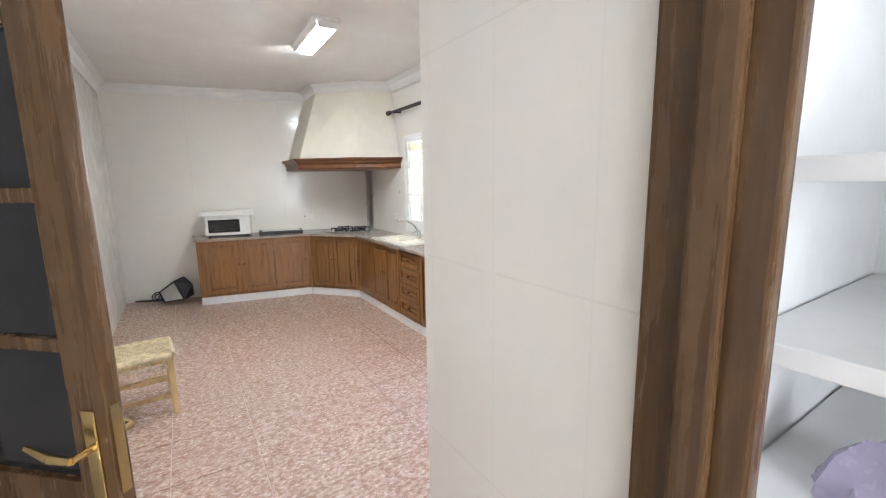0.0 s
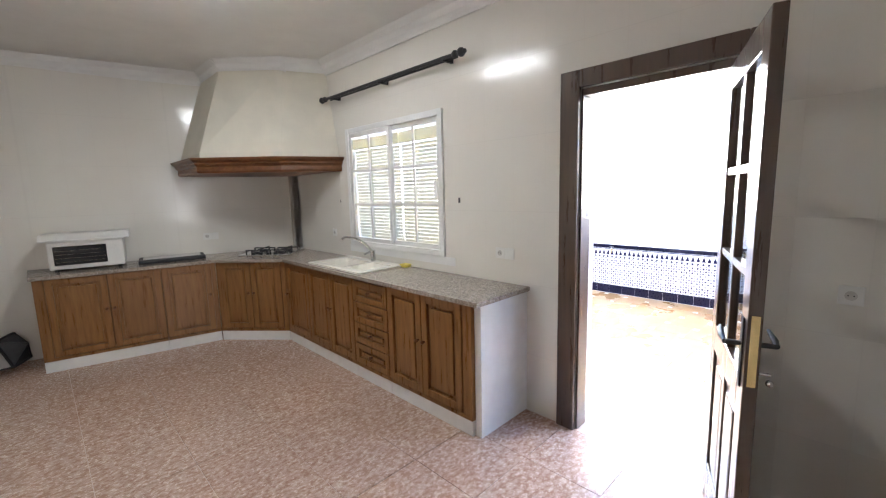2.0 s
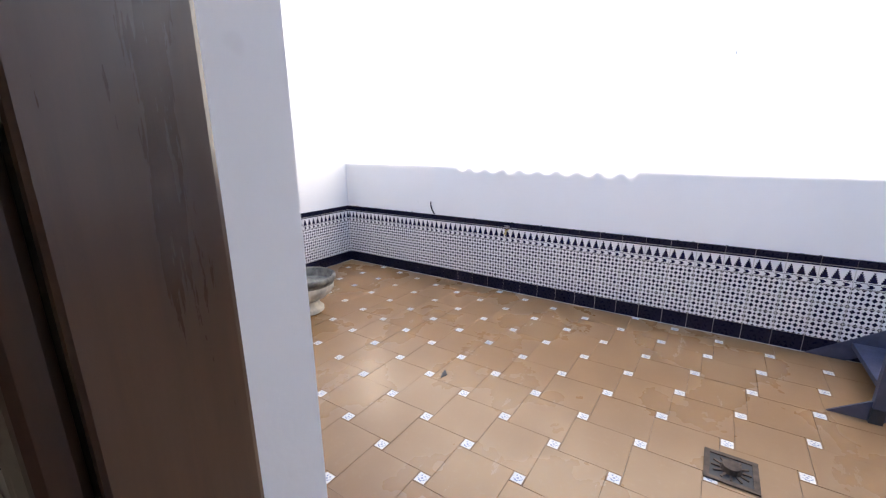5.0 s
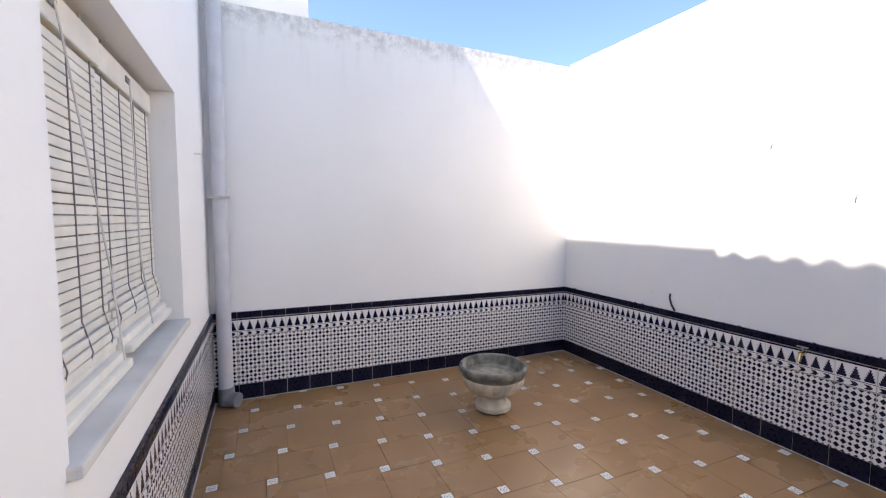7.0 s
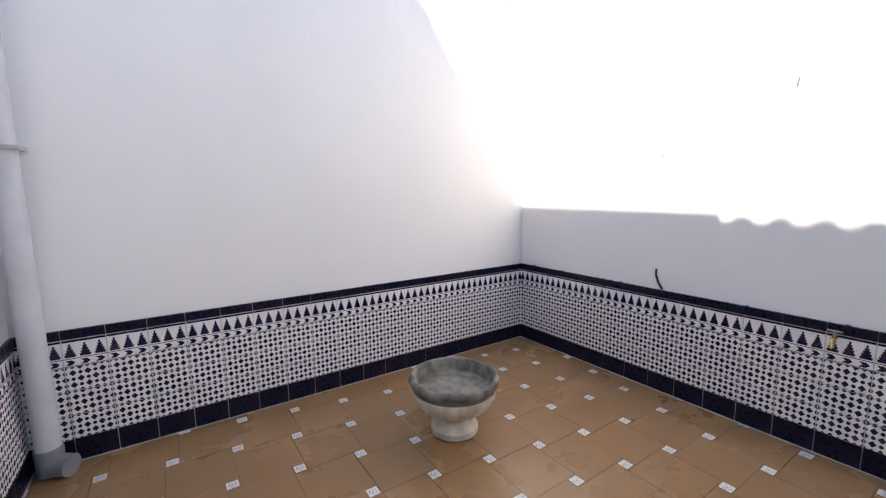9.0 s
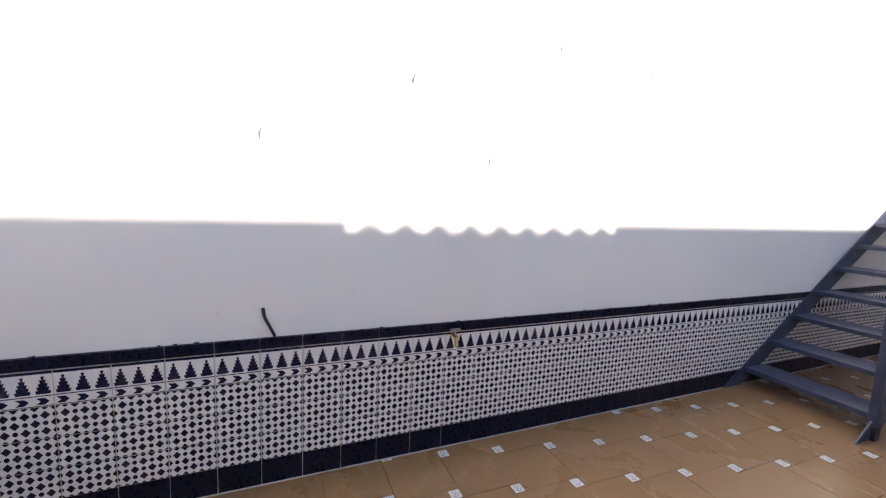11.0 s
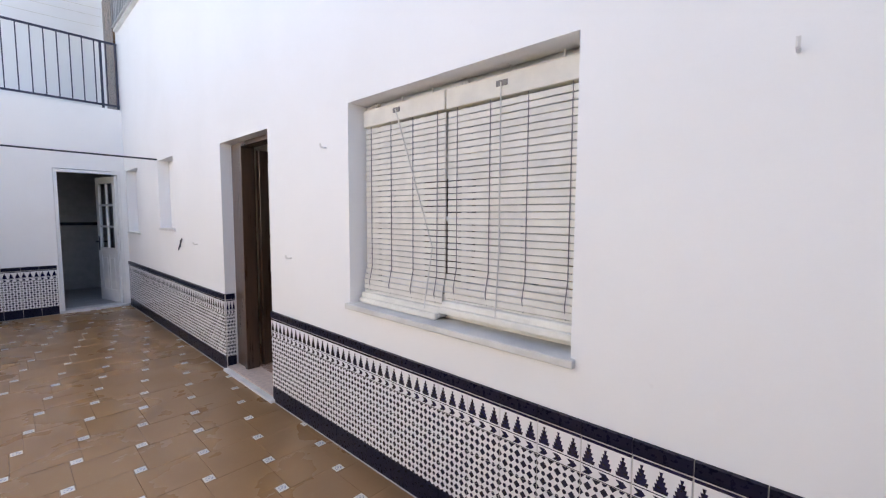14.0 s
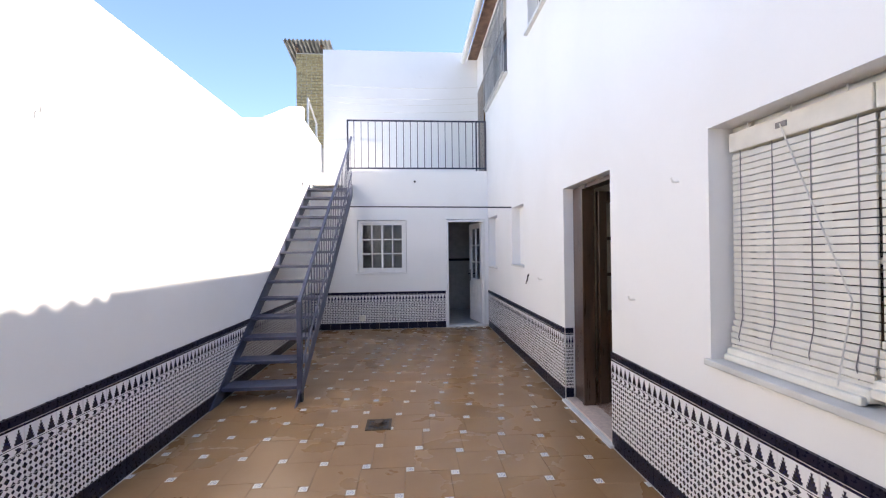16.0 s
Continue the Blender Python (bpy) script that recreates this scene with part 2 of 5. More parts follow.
PLASTER = plaster_mat("white_plaster", 0.0)
STREAKED = plaster_mat("rain_streaked_plaster", 1.0)
KWALL = kitchen_wall_mat()
KFLOOR = kitchen_floor_mat()
TERRA = patio_tile_mat()
INSERT = insert_mat()
DIAMOND = dado_pattern_mat()
TREE = dado_tree_mat()
GRANITE = granite_mat()
GLASS = glass_mat()
BRICK = brick_mat()
NAVYTILE = plain_mat("navy_glazed_tile", NAVY, 0.3, vary=0.3, scale=6)
NAVYTILE.node_tree.nodes["Principled BSDF"].inputs["Specular IOR Level"].default_value = 0.25
GROUT = plain_mat("pale_grout", (0.55, 0.53, 0.5), 0.9, scale=30)
FGROUT = plain_mat("brown_grout", (0.28, 0.158, 0.073), 0.9, scale=30)
KGROUT = plain_mat("beige_grout", (0.60, 0.48, 0.41), 0.85, scale=30)
CEIL = plain_mat("white_ceiling_paint", (0.80, 0.79, 0.77), 0.8, vary=0.03, scale=3)
HOODP = plain_mat("cream_hood_plaster", (0.76, 0.72, 0.62), 0.7, vary=0.05, scale=4)
PINE = wood_mat("honey_pine", (0.19, 0.082, 0.024), (0.31, 0.148, 0.046), 0.3)
PINEX = wood_mat("hood_trim_wood", (0.10, 0.035, 0.012), (0.22, 0.085, 0.03), 0.35, axis=0)
DARKWOOD = wood_mat("dark_door_wood", (0.055, 0.028, 0.016), (0.088, 0.047, 0.027), 0.3)
for coat_name, coat in (("Coat Weight", 1.0), ("Coat Roughness", 0.14)):
    DARKWOOD.node_tree.nodes["Principled BSDF"].inputs[coat_name].default_value = coat
BROWNWOOD = wood_mat("brown_door_wood", (0.06, 0.03, 0.012), (0.14, 0.075, 0.03), 0.25)
PALEWOOD = wood_mat("pale_chair_wood", (0.36, 0.22, 0.09), (0.60, 0.42, 0.20), 0.5)
RUSH = plain_mat("woven_rush", (0.58, 0.48, 0.30), 0.9, vary=0.3, scale=25, bump=0.5)
WHITE = plain_mat("white_paint", (0.80, 0.80, 0.79), 0.4, vary=0.04)
PLASTIC = plain_mat("white_plastic", (0.78, 0.77, 0.74), 0.35, vary=0.04)
CREAM = plain_mat("cream_pvc", (0.78, 0.75, 0.67), 0.5, vary=0.08)
CREAMSLAT = plain_mat("thin_cream_pvc_slat", (0.88, 0.865, 0.83), 0.5, vary=0.08)
tl = CREAMSLAT.node_tree.nodes.new("ShaderNodeBsdfTranslucent")
tl.inputs[0].default_value = (0.88, 0.78, 0.46, 1)
ms = CREAMSLAT.node_tree.nodes.new("ShaderNodeMixShader")
ms.inputs[0].default_value = 0.24
CREAMSLAT.node_tree.links.new(CREAMSLAT.node_tree.nodes["Principled BSDF"].outputs[0], ms.inputs[1])
CREAMSLAT.node_tree.links.new(tl.outputs[0], ms.inputs[2])
CREAMSLAT.node_tree.links.new(ms.outputs[0], CREAMSLAT.node_tree.nodes["Material Output"].inputs[0])
STONE = plain_mat("white_marble_sill", (0.68, 0.68, 0.67), 0.35, vary=0.12, scale=5)
SILLP = plain_mat("grey_white_painted_sill", (0.64, 0.63, 0.60), 0.8, vary=0.1, scale=5)
DARKPVC = plain_mat("dark_grey_pvc", (0.22, 0.23, 0.26), 0.5)
ENAMEL = plain_mat("white_enamel", (0.80, 0.77, 0.70), 0.12, vary=0.03)
CHROME = plain_mat("brushed_chrome", (0.62, 0.62, 0.62), 0.18, 1.0, vary=0.05)
BRASS = plain_mat("polished_brass", (0.72, 0.55, 0.26), 0.22, 1.0, vary=0.08)
IRON = plain_mat("black_iron", (0.025, 0.025, 0.028), 0.5, 0.0, vary=0.3)
BLUESTEEL = plain_mat("blue_grey_painted_steel", (0.055, 0.062, 0.105), 0.42, 0.0, vary=0.25, scale=12)
RAILSTEEL = plain_mat("dark_blue_painted_steel", (0.03, 0.032, 0.06), 0.45, vary=0.2)
GREYPVC = plain_mat("grey_pvc_pipe", (0.55, 0.56, 0.60), 0.5, vary=0.06)
CORRU = plain_mat("weathered_corrugated_sheet", (0.32, 0.32, 0.31), 0.8, vary=0.35, scale=4)
GALV = plain_mat("galvanised_tube", (0.5, 0.5, 0.5), 0.4, 0.8)
CAST = plain_mat("cast_stone", (0.60, 0.55, 0.45), 0.85, vary=0.28, scale=9, bump=0.4)
CASTDARK = plain_mat("weathered_dark_cast_stone", (0.19, 0.18, 0.15), 0.8, vary=0.5, scale=12, bump=0.4)
BLACKGLASS = plain_mat("dark_oven_glass", (0.02, 0.02, 0.022), 0.08, vary=0.2)
# Even grey that puts the dimness of the back room into its colour.
DARKROOM = plain_mat("dimmed_room_grey", (0.42, 0.42, 0.42), 0.5, vary=0.1)
RUST = plain_mat("rusty_drain_metal", (0.10, 0.07, 0.05), 0.7, 0.3, vary=0.4, scale=20)
YELLOW = plain_mat("yellow_sponge", (0.75, 0.62, 0.12), 0.9, bump=0.5, scale=30)
CABLE = plain_mat("dark_cable", (0.03, 0.03, 0.04), 0.6)
CORD = plain_mat("pale_cord", (0.72, 0.70, 0.64), 0.8)
WIRE = plain_mat("dull_ladder_wire", (0.22, 0.21, 0.20), 0.6)
ROOFTILE = plain_mat("clay_roof_tile", (0.2, 0.12, 0.085), 0.85, vary=0.3)
FROST = plain_mat("frosted_lantern_glass", (0.55, 0.56, 0.55), 0.35, vary=0.1)
lampnet = Net("lit_diffuser", 0.4, 0, (0.9, 0.9, 0.88))
lampnet.p.inputs["Emission Color"].default_value = (0.94, 0.97, 1.0, 1)
lampnet.p.inputs["Emission Strength"].default_value = 2.4
LAMP = lampnet.mat


# ---- mesh helpers ----
def box(bm, x0, x1, y0, y1, z0, z1, bev=0.0):
    m = Matrix.LocRotScale(((x0 + x1) / 2, (y0 + y1) / 2, (z0 + z1) / 2), None, (abs(x1 - x0), abs(y1 - y0), abs(z1 - z0)))
    vs = bmesh.ops.create_cube(bm, size=1.0, matrix=m)["verts"]
    if bev > 0:
        es = list({e for v in vs for e in v.link_edges})
        bmesh.ops.bevel(bm, geom=es, offset=bev, segments=2, affect='EDGES', profile=0.6)
    return vs


def tube(bm, a, b, r, r2=None, seg=10):
    a, b = Vector(a), Vector(b)
    d = b - a
    m = Matrix.Translation((a + b) / 2) @ d.to_track_quat("Z", "Y").to_matrix().to_4x4()
    return bmesh.ops.create_cone(bm, cap_ends=True, segments=seg, radius1=r, radius2=r if r2 is None else r2, depth=d.length, matrix=m)["verts"]


def bar(bm, a, b, w, h):
    """A square bar from a to b, w wide and h high."""
    a, b = Vector(a), Vector(b)
    d = b - a
    m = Matrix.Translation((a + b) / 2) @ d.to_track_quat("Y", "Z").to_matrix().to_4x4() @ Matrix.Diagonal((w, d.length, h, 1))
    return bmesh.ops.create_cube(bm, size=1.0, matrix=m)["verts"]


def lathe(bm, prof, seg=40, ripple=None):
    rings = []
    for i, (r, z) in enumerate(prof):
        ring = []
        for k in range(seg):
            a = 2 * math.pi * k / seg
            rr = r + (ripple(i, a) if ripple else 0)
            ring.append(bm.verts.new((rr * math.cos(a), rr * math.sin(a), z)))
        rings.append(ring)
    for p, q in zip(rings, rings[1:]):
        for k in range(seg):
            bm.faces.new((p[k], p[(k + 1) % seg], q[(k + 1) % seg], q[k]))
    bm.faces.new(list(reversed(rings[0])))
    bm.faces.new(rings[-1])


def prism(bm, pts, z0, z1):
    """An upright prism over a plan outline."""
    lo = [bm.verts.new((x, y, z0)) for x, y in pts]
    hi = [bm.verts.new((x, y, z1)) for x, y in pts]
    n = len(pts)
    bm.faces.new(list(reversed(lo)))
    bm.faces.new(hi)
    for i in range(n):
        bm.faces.new((lo[i], lo[(i + 1) % n], hi[(i + 1) % n], hi[i]))


def side_prism(bm, pts, x0, x1):
    """A prism over an outline in y and z, from x0 to x1."""
    lo = [bm.verts.new((x0, y, z)) for y, z in pts]
    hi = [bm.verts.new((x1, y, z)) for y, z in pts]
    n = len(pts)
    bm.faces.new(lo)
    bm.faces.new(list(reversed(hi)))
    for i in range(n):
        bm.faces.new((lo[(i + 1) % n], lo[i], hi[i], hi[(i + 1) % n]))


def mesh_of(name, bm, mat, smooth=False):
    bmesh.ops.recalc_face_normals(bm, faces=bm.faces)
    me = bpy.data.meshes.new(name)
    bm.to_mesh(me)
    bm.free()
    me.materials.append(mat)
    if smooth:
        for p in me.polygons:
            p.use_smooth = True
        me.set_sharp_from_angle(angle=radians(40))
    return me


def part(name, bm, mat, parent, label="", smooth=False):
    ob = new(name, mesh_of(name, bm, mat, smooth))
    ob.parent = parent
    if label:
        ob["label"] = label
    return ob


def thing(name, label, category, group="", kind="", at=(0, 0, 0), rz=0.0):
    ob = new(name)
    ob.empty_display_size = 0.1
    ob.location = at
    ob.rotation_euler = (0, 0, radians(rz))
    return tagged(ob, label, category, group, kind)


def solid(name, mat, boxes, label, category, kind="", bev=0.0, smooth=False):
    bm = bmesh.new()
    for b in boxes:
        box(bm, *b, bev=bev)
    return tagged(new(name, mesh_of(name, bm, mat, smooth)), label, category, kind=kind)


def pbox(name, parent, mat, b, label="", bev=0.0):
    bm = bmesh.new()
    box(bm, *b, bev=bev)
    return part(name, bm, mat, parent, label)


# ---- the plan ----
W = 3.6          # width of the patio
L = 8.97         # its length
KX = -0.2        # inner face of the kitchen's outer wall
KL = -3.55       # the kitchen's other long wall
KZ = 0.04        # kitchen floor
KC = 2.99        # kitchen ceiling
EAVE = 6.08
DOOR = (4.25, 5.26, 2.19)
WIN = (6.345, 7.80, 0.96, 2.19)


def holed(x0, x1, y0, y1, z0, z1, holes):
    """Boxes of a wall along y with openings (ya, yb, za, zb), sorted by y."""
    out, y = [], y0
    for a, b, c, d in holes:
        if a > y:
            out.append((x0, x1, y, a, z0, z1))
        if c > z0:
            out.append((x0, x1, a, b, z0, c))
        if d < z1:
            out.append((x0, x1, a, b, d, z1))
        y = b
    if y1 > y:
        out.append((x0, x1, y, y1, z0, z1))
    return out


def fy(x):
    """The kitchen's far wall, which runs askew."""
    return 9.98 - 0.22 * (x - KL)


# house wall: plaster outside, tile inside
HOLES = [(0.1, 0.9, 1.24, 2.22), (2.03, 2.72, 1.34, 2.22), (DOOR[0], DOOR[1], 0.0, DOOR[2]), (WIN[0], WIN[1], WIN[2], WIN[3])]
UP = [(0.05, 1.85, 4.45, 5.75), (3.05, 4.6, 4.46, 5.7)]
solid("wall_house", PLASTER, holed(-0.14, 0, -1.15, L + 0.2, 0, 3.3, HOLES) + holed(-0.14, 0, -1.15, L + 0.2, 3.3, EAVE - 0.05, UP),
      "white rendered house wall beside the patio", "wall", "structure")
solid("wall_kitchen_outer", KWALL, holed(KX, -0.143, 3.0, 9.4, 0, KC, [(4.46, DOOR[1], 0.0, DOOR[2]), (6.45, 7.78, 1.10, 2.22)]),
      "glossy cream tiled kitchen wall with window and door", "wall", "structure")
# far wall of the patio, with room behind
bm = bmesh.new()
for b in holed(-0.2, 0, 0, W + 0.2, 0, 3.2, [(0.06, 0.87, 0.04, 2.21), (1.68, 2.67, 1.13, 2.2), (2.95, W + 0.2, 2.83, 3.2)]):
    # turn the y run into an x run
    box(bm, b[2], b[3], b[0], b[1], b[4], b[5])
tagged(new("wall_far", mesh_of("wall_far", bm, PLASTER)), "white rendered patio wall below the terrace", "wall", kind="structure")
solid("wall_end", STREAKED, [(-0.2, W + 0.2, L, L + 0.2, 0, 3.22)], "white rendered end wall with rain streaks", "wall", "structure")
bm = bmesh.new()
side_prism(bm, [(-1.2, 0), (L, 0), (L, 3.24), (7.4, 3.21), (3.24, 3.2), (2.0, 3.62), (0.62, 4.27), (0.62, 4.12), (-1.2, 4.0)], W, W + 0.2)
tagged(new("wall_boundary", mesh_of("wall_boundary", bm, PLASTER)), "sunlit white boundary wall with a sloping top", "wall", kind="structure")
solid("wall_pilaster", PLASTER, [(W - 0.04, W + 0.197, 0.50, 0.622, 2.85, 4.275)], "white pilaster at the end of the boundary wall", "pilaster", "structure", bev=0.006)
solid("wall_plinth", PLASTER, [(0.0, 3.55, -1.148, -1.115, 3.2, 4.12)], "shallow plinth along the terrace wall", "plinth", "structure", bev=0.006)
solid("terrace", PLASTER, [(0, W, -1.15, -0.203, 2.95, 3.2)], "terrace slab above the back room", "terrace", "structure")
solid("wall_terrace", PLASTER, [(-0.14, 3.55, -1.35, -1.15, 3.2, 6.2)], "white rendered wall behind the terrace", "wall", "structure")
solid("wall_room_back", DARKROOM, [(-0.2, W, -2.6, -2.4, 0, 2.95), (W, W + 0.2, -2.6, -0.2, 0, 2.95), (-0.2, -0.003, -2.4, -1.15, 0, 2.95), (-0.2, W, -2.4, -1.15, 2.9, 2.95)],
      "back room walls in a grey that carries the room's dimness", "wall", "structure")
solid("floor_room", DARKROOM, [(0, W, -2.4, 0.0, -0.1, 0.03)], "back room floor in a grey that carries the room's dimness", "floor", "structure")
solid("neighbour_wall", PLASTER, [(0.01, 0.86, L + 0.5, L + 0.8, 0, 4.6)], "taller white wall of the neighbouring house", "wall", "structure")
solid("ground", plain_mat("bare_ground", (0.2, 0.17, 0.13), 0.95, scale=0.5), [(-400, 400, -400, 400, -0.3, -0.12)], "bare earth around the houses", "ground", "structure")
solid("floor_base", FGROUT, [(-0.2, W, 0, L, -0.12, -0.006)], "brown grout bed of the patio floor", "floor", "structure")
# house body and roof
solid("wall_house_back", PLASTER, [(-4.2, -4.0, 0.5, 10.6, 0, EAVE)], "plain rear house wall", "wall", "structure")
solid("wall_house_side", PLASTER, [(-4.0, -0.143, 10.4, 10.6, 0, EAVE), (-4.0, -0.143, -1.15, -1.0, 0, EAVE)], "plain side house walls", "wall", "structure")
roof = solid("roof", ROOFTILE, [(-4.2, 0.0, -1.15, L + 0.2, EAVE - 0.045, EAVE), (0.0, 0.18, 5.15, 6.9, EAVE - 0.045, EAVE), (0.0, 0.215, -1.15, 5.15, EAVE - 0.045, EAVE), (0.0, 0.215, 6.9, L + 0.2, EAVE - 0.045, EAVE)], "tiled house roof with a short eave", "roof", "structure")
bm = bmesh.new()
for i in range(9):
    tube(bm, (-0.3, 5.26 + 0.19 * i, EAVE - 0.075), (0.205, 5.26 + 0.19 * i, EAVE - 0.075), 0.078, seg=12)
part("eave_tiles", bm, ROOFTILE, roof, "row of rounded clay eave tiles")

# kitchen shell
bm = bmesh.new()
prism(bm, [(KL - 0.2, fy(KL) + 0.01), (KX - 0.003, fy(KX)), (KX - 0.003, fy(KX) + 0.2), (KL - 0.2, fy(KL) + 0.22)], 0, KC)
tagged(new("wall_kitchen_far", mesh_of("wall_kitchen_far", bm, KWALL)), "glossy cream tiled kitchen end wall", "wall", kind="structure")
solid("wall_kitchen_side", KWALL, [(KL - 0.2, KL, 0.8, fy(KL) - 0.003, 0, KC)], "glossy cream tiled long kitchen wall", "wall", "structure")
solid("wall_partition", KWALL, [(-2.23, KX - 0.003, 3.16, 3.79, 0, KC)], "glossy cream tiled partition beside the doorway", "wall", "structure")
solid("wall_corridor", WHITE, [(-1.55, -1.4, 0.8, 3.158, 0, KC), (KL, -1.4, 0.6, 0.797, 0, KC), (-2.2, -1.55, 1.5, 1.6, 0, KC), (-2.218, -1.55, 3.07, 3.158, 0, KC)],
      "white painted corridor walls", "wall", "structure")
solid("ceiling", CEIL, [(KL - 0.2, KX, 0.6, 10.2, KC, KC + 0.15)], "white painted kitchen ceiling", "ceiling", "structure")
solid("floor_kitchen", KGROUT, [(KL - 0.2, -0.003, 0.6, 10.2, -0.1, KZ - 0.004)], "beige grout bed of the kitchen floor", "floor", "structure")


def cornice(name, a, b, inward):
    """A stepped cove along a wall top from a to b; inward is the room side."""
    bm = bmesh.new()
    a, b, inn = Vector((*a, 0)), Vector((*b, 0)), Vector((*inward, 0)).normalized()
    prof = [(0, 0), (0.012, 0), (0.02, 0.02), (0.045, 0.045), (0.06, 0.09), (0.10, 0.115), (0.115, 0.13), (0, 0.13)]
    rows = [[bm.verts.new(p + inn * u + Vector((0, 0, KC - 0.132 + v))) for u, v in prof] for p in (a, b)]
    n = len(prof)
    for i in range(n):
        bm.faces.new((rows[0][i], rows[0][(i + 1) % n], rows[1][(i + 1) % n], rows[1][i]))
    bm.faces.new(rows[0])
    bm.faces.new(list(reversed(rows[1])))
    return tagged(new(name, mesh_of(name, bm, CEIL)), "white plaster cornice along the ceiling", "cornice", kind="structure")


cornice("trim", (KL + 0.002, 3.0), (KL + 0.002, fy(KL)), (1, 0))
cornice("trim", (KL, fy(KL) - 0.002), (-1.03, fy(-1.03) - 0.002), (-0.22, -1))
cornice("trim", (KX - 0.002, 3.80), (KX - 0.002, 8.19), (-1, 0))
cornice("trim", (-1.03, fy(-1.03)), (-1.03, 8.76), (-1, 0))
cornice("trim", (-1.05, 8.80), (-0.56, 8.32), (-0.70, -0.72))
cornice("trim", (-0.60, 8.35), (KX - 0.003, 8.18), (-0.39, -0.92))
cornice("trim", (-2.23, 3.792), (KX, 3.792), (0, 1))


# ---- kitchen things ----
def raised_door(parent, name, u0, u1, z0, z1, depth, label=""):
    """A framed cupboard front with a raised panel, in the plane y = depth, facing -y, in its cabinet's own space."""
    bm = bmesh.new()
    f = min(0.055, (z1 - z0) * 0.28)
    box(bm, u0, u0 + f, depth - 0.026, depth, z0, z1, bev=0.003)
    box(bm, u1 - f, u1, depth - 0.026, depth, z0, z1, bev=0.003)
    box(bm, u0 + f, u1 - f, depth - 0.026, depth, z0, z0 + f, bev=0.003)
    box(bm, u0 + f, u1 - f, depth - 0.026, depth, z1 - f, z1, bev=0.003)
    box(bm, u0 + f, u1 - f, depth - 0.004, depth, z0 + f, z1 - f)
    g = f * 0.45
    box(bm, u0 + f + g, u1 - f - g, depth - 0.02, depth - 0.003, z0 + f + g, z1 - f - g, bev=0.007)
    return part(name, bm, PINE, parent, label)


def knob(parent, u, z, y):
    bm = bmesh.new()
    tube(bm, (u, y, z), (u, y - 0.018, z), 0.007, 0.011, 10)
    bmesh.ops.create_uvsphere(bm, u_segments=10, v_segments=6, radius=0.014, matrix=Matrix.Translation((u, y - 0.022, z)))
    return part("knob", bm, PINEX, parent, "turned wooden knob", True)


TOPZ = 0.948


def cabinet(label, a, b, fronts, end=None):
    """A base cabinet whose front bottom edge goes from a to b, seen with a at the left. fronts: ('door'|'drawers', share)."""
    a, b = Vector((*a, 0)), Vector((*b, 0))
    d = b - a
    rz = math.degrees(math.atan2(d.y, d.x))
    t = thing("base_cabinet", label, "cabinet", "kitchen base cabinets", at=(a.x, a.y, KZ), rz=rz)
    n = d.length
    z0, z1 = 0.105, TOPZ - KZ - 0.034
    pbox("body", t, PINE, (0.0, n, 0.022, 0.50, z0, z1 - 0.19))
    pbox("top_rail", t, PINE, (0.0, n, 0.022, 0.035, z1 - 0.189, z1))
    pbox("back_rail", t, PINE, (0.0, n, 0.46, 0.48, z1 - 0.189, z1))
    pbox("base_rail", t, PINE, (0, n, 0.004, 0.022, z0, z0 + 0.03), bev=0.003)
    pbox("plinth", t, WHITE, (0, n, 0.012, 0.45, 0.0, z0 - 0.002), "white painted plinth")
    total = sum(s for _, s in fronts)
    u = 0.0
    for i, (kind, s) in enumerate(fronts):
        w = n * s / total
        if kind == "drawers":
            h = (z1 - z0 - 0.05) / 4
            for k in range(4):
                dr = raised_door(t, "drawer", u + 0.006, u + w - 0.006, z0 + 0.04 + h * k, z0 + 0.04 + h * k + h - 0.008, 0.022)
                knob(dr, u + w / 2, z0 + 0.04 + h * (k + 0.5), 0.003)
        elif kind == "gap":
            pbox("stile", t, PINE, (u, u + w, 0.006, 0.022, z0 + 0.03, z1))
        else:
            dr = raised_door(t, "door", u + 0.004, u + w - 0.004, z0 + 0.036, z1 - 0.006, 0.022)
            knob(dr, u + (w - 0.03 if kind == "door" else 0.03), z0 + (z1 - z0) * 0.56, -0.003)
        u += w
    return t


P0 = Vector((-2.66, 9.20))
P1 = Vector((-1.24, 8.92))
P2 = Vector((-0.735, 8.34))
P3 = Vector((-0.735, 5.69))
cabinet("honey pine base cabinet with two panelled doors under the toaster oven", P0, P0.lerp(P1, 0.66), [("gap", 0.06), ("door", 0.36), ("doorl", 0.34)])
cabinet("narrow honey pine base cabinet with one panelled door", P0.lerp(P1, 0.662), P1, [("door", 0.4), ("gap", 0.04)])
cabinet("honey pine corner cabinet with two doors below the hob", P1, P2, [("gap", 0.04), ("door", 0.3), ("doorl", 0.3), ("gap", 0.04)])
cabinet("honey pine cabinet with one door beside the sink", P2, P2.lerp(P3, 0.2), [("gap", 0.03), ("doorl", 0.4)])
cabinet("honey pine sink cabinet with two panelled doors", P2.lerp(P3, 0.202), P2.lerp(P3, 0.5), [("door", 0.4), ("doorl", 0.4)])
cabinet("honey pine cabinet with four drawers", P2.lerp(P3, 0.502), P2.lerp(P3, 0.68), [("drawers", 1)])
cabinet("honey pine end cabinet with two panelled doors", P2.lerp(P3, 0.682), P3, [("door", 0.36), ("doorl", 0.36), ("gap", 0.07)])
solid("cabinet_end_panel", WHITE, [(-0.70, KX - 0.002, P3.y - 0.055, P3.y - 0.004, KZ, TOPZ - 0.034)], "white rendered end panel below the worktop", "panel")

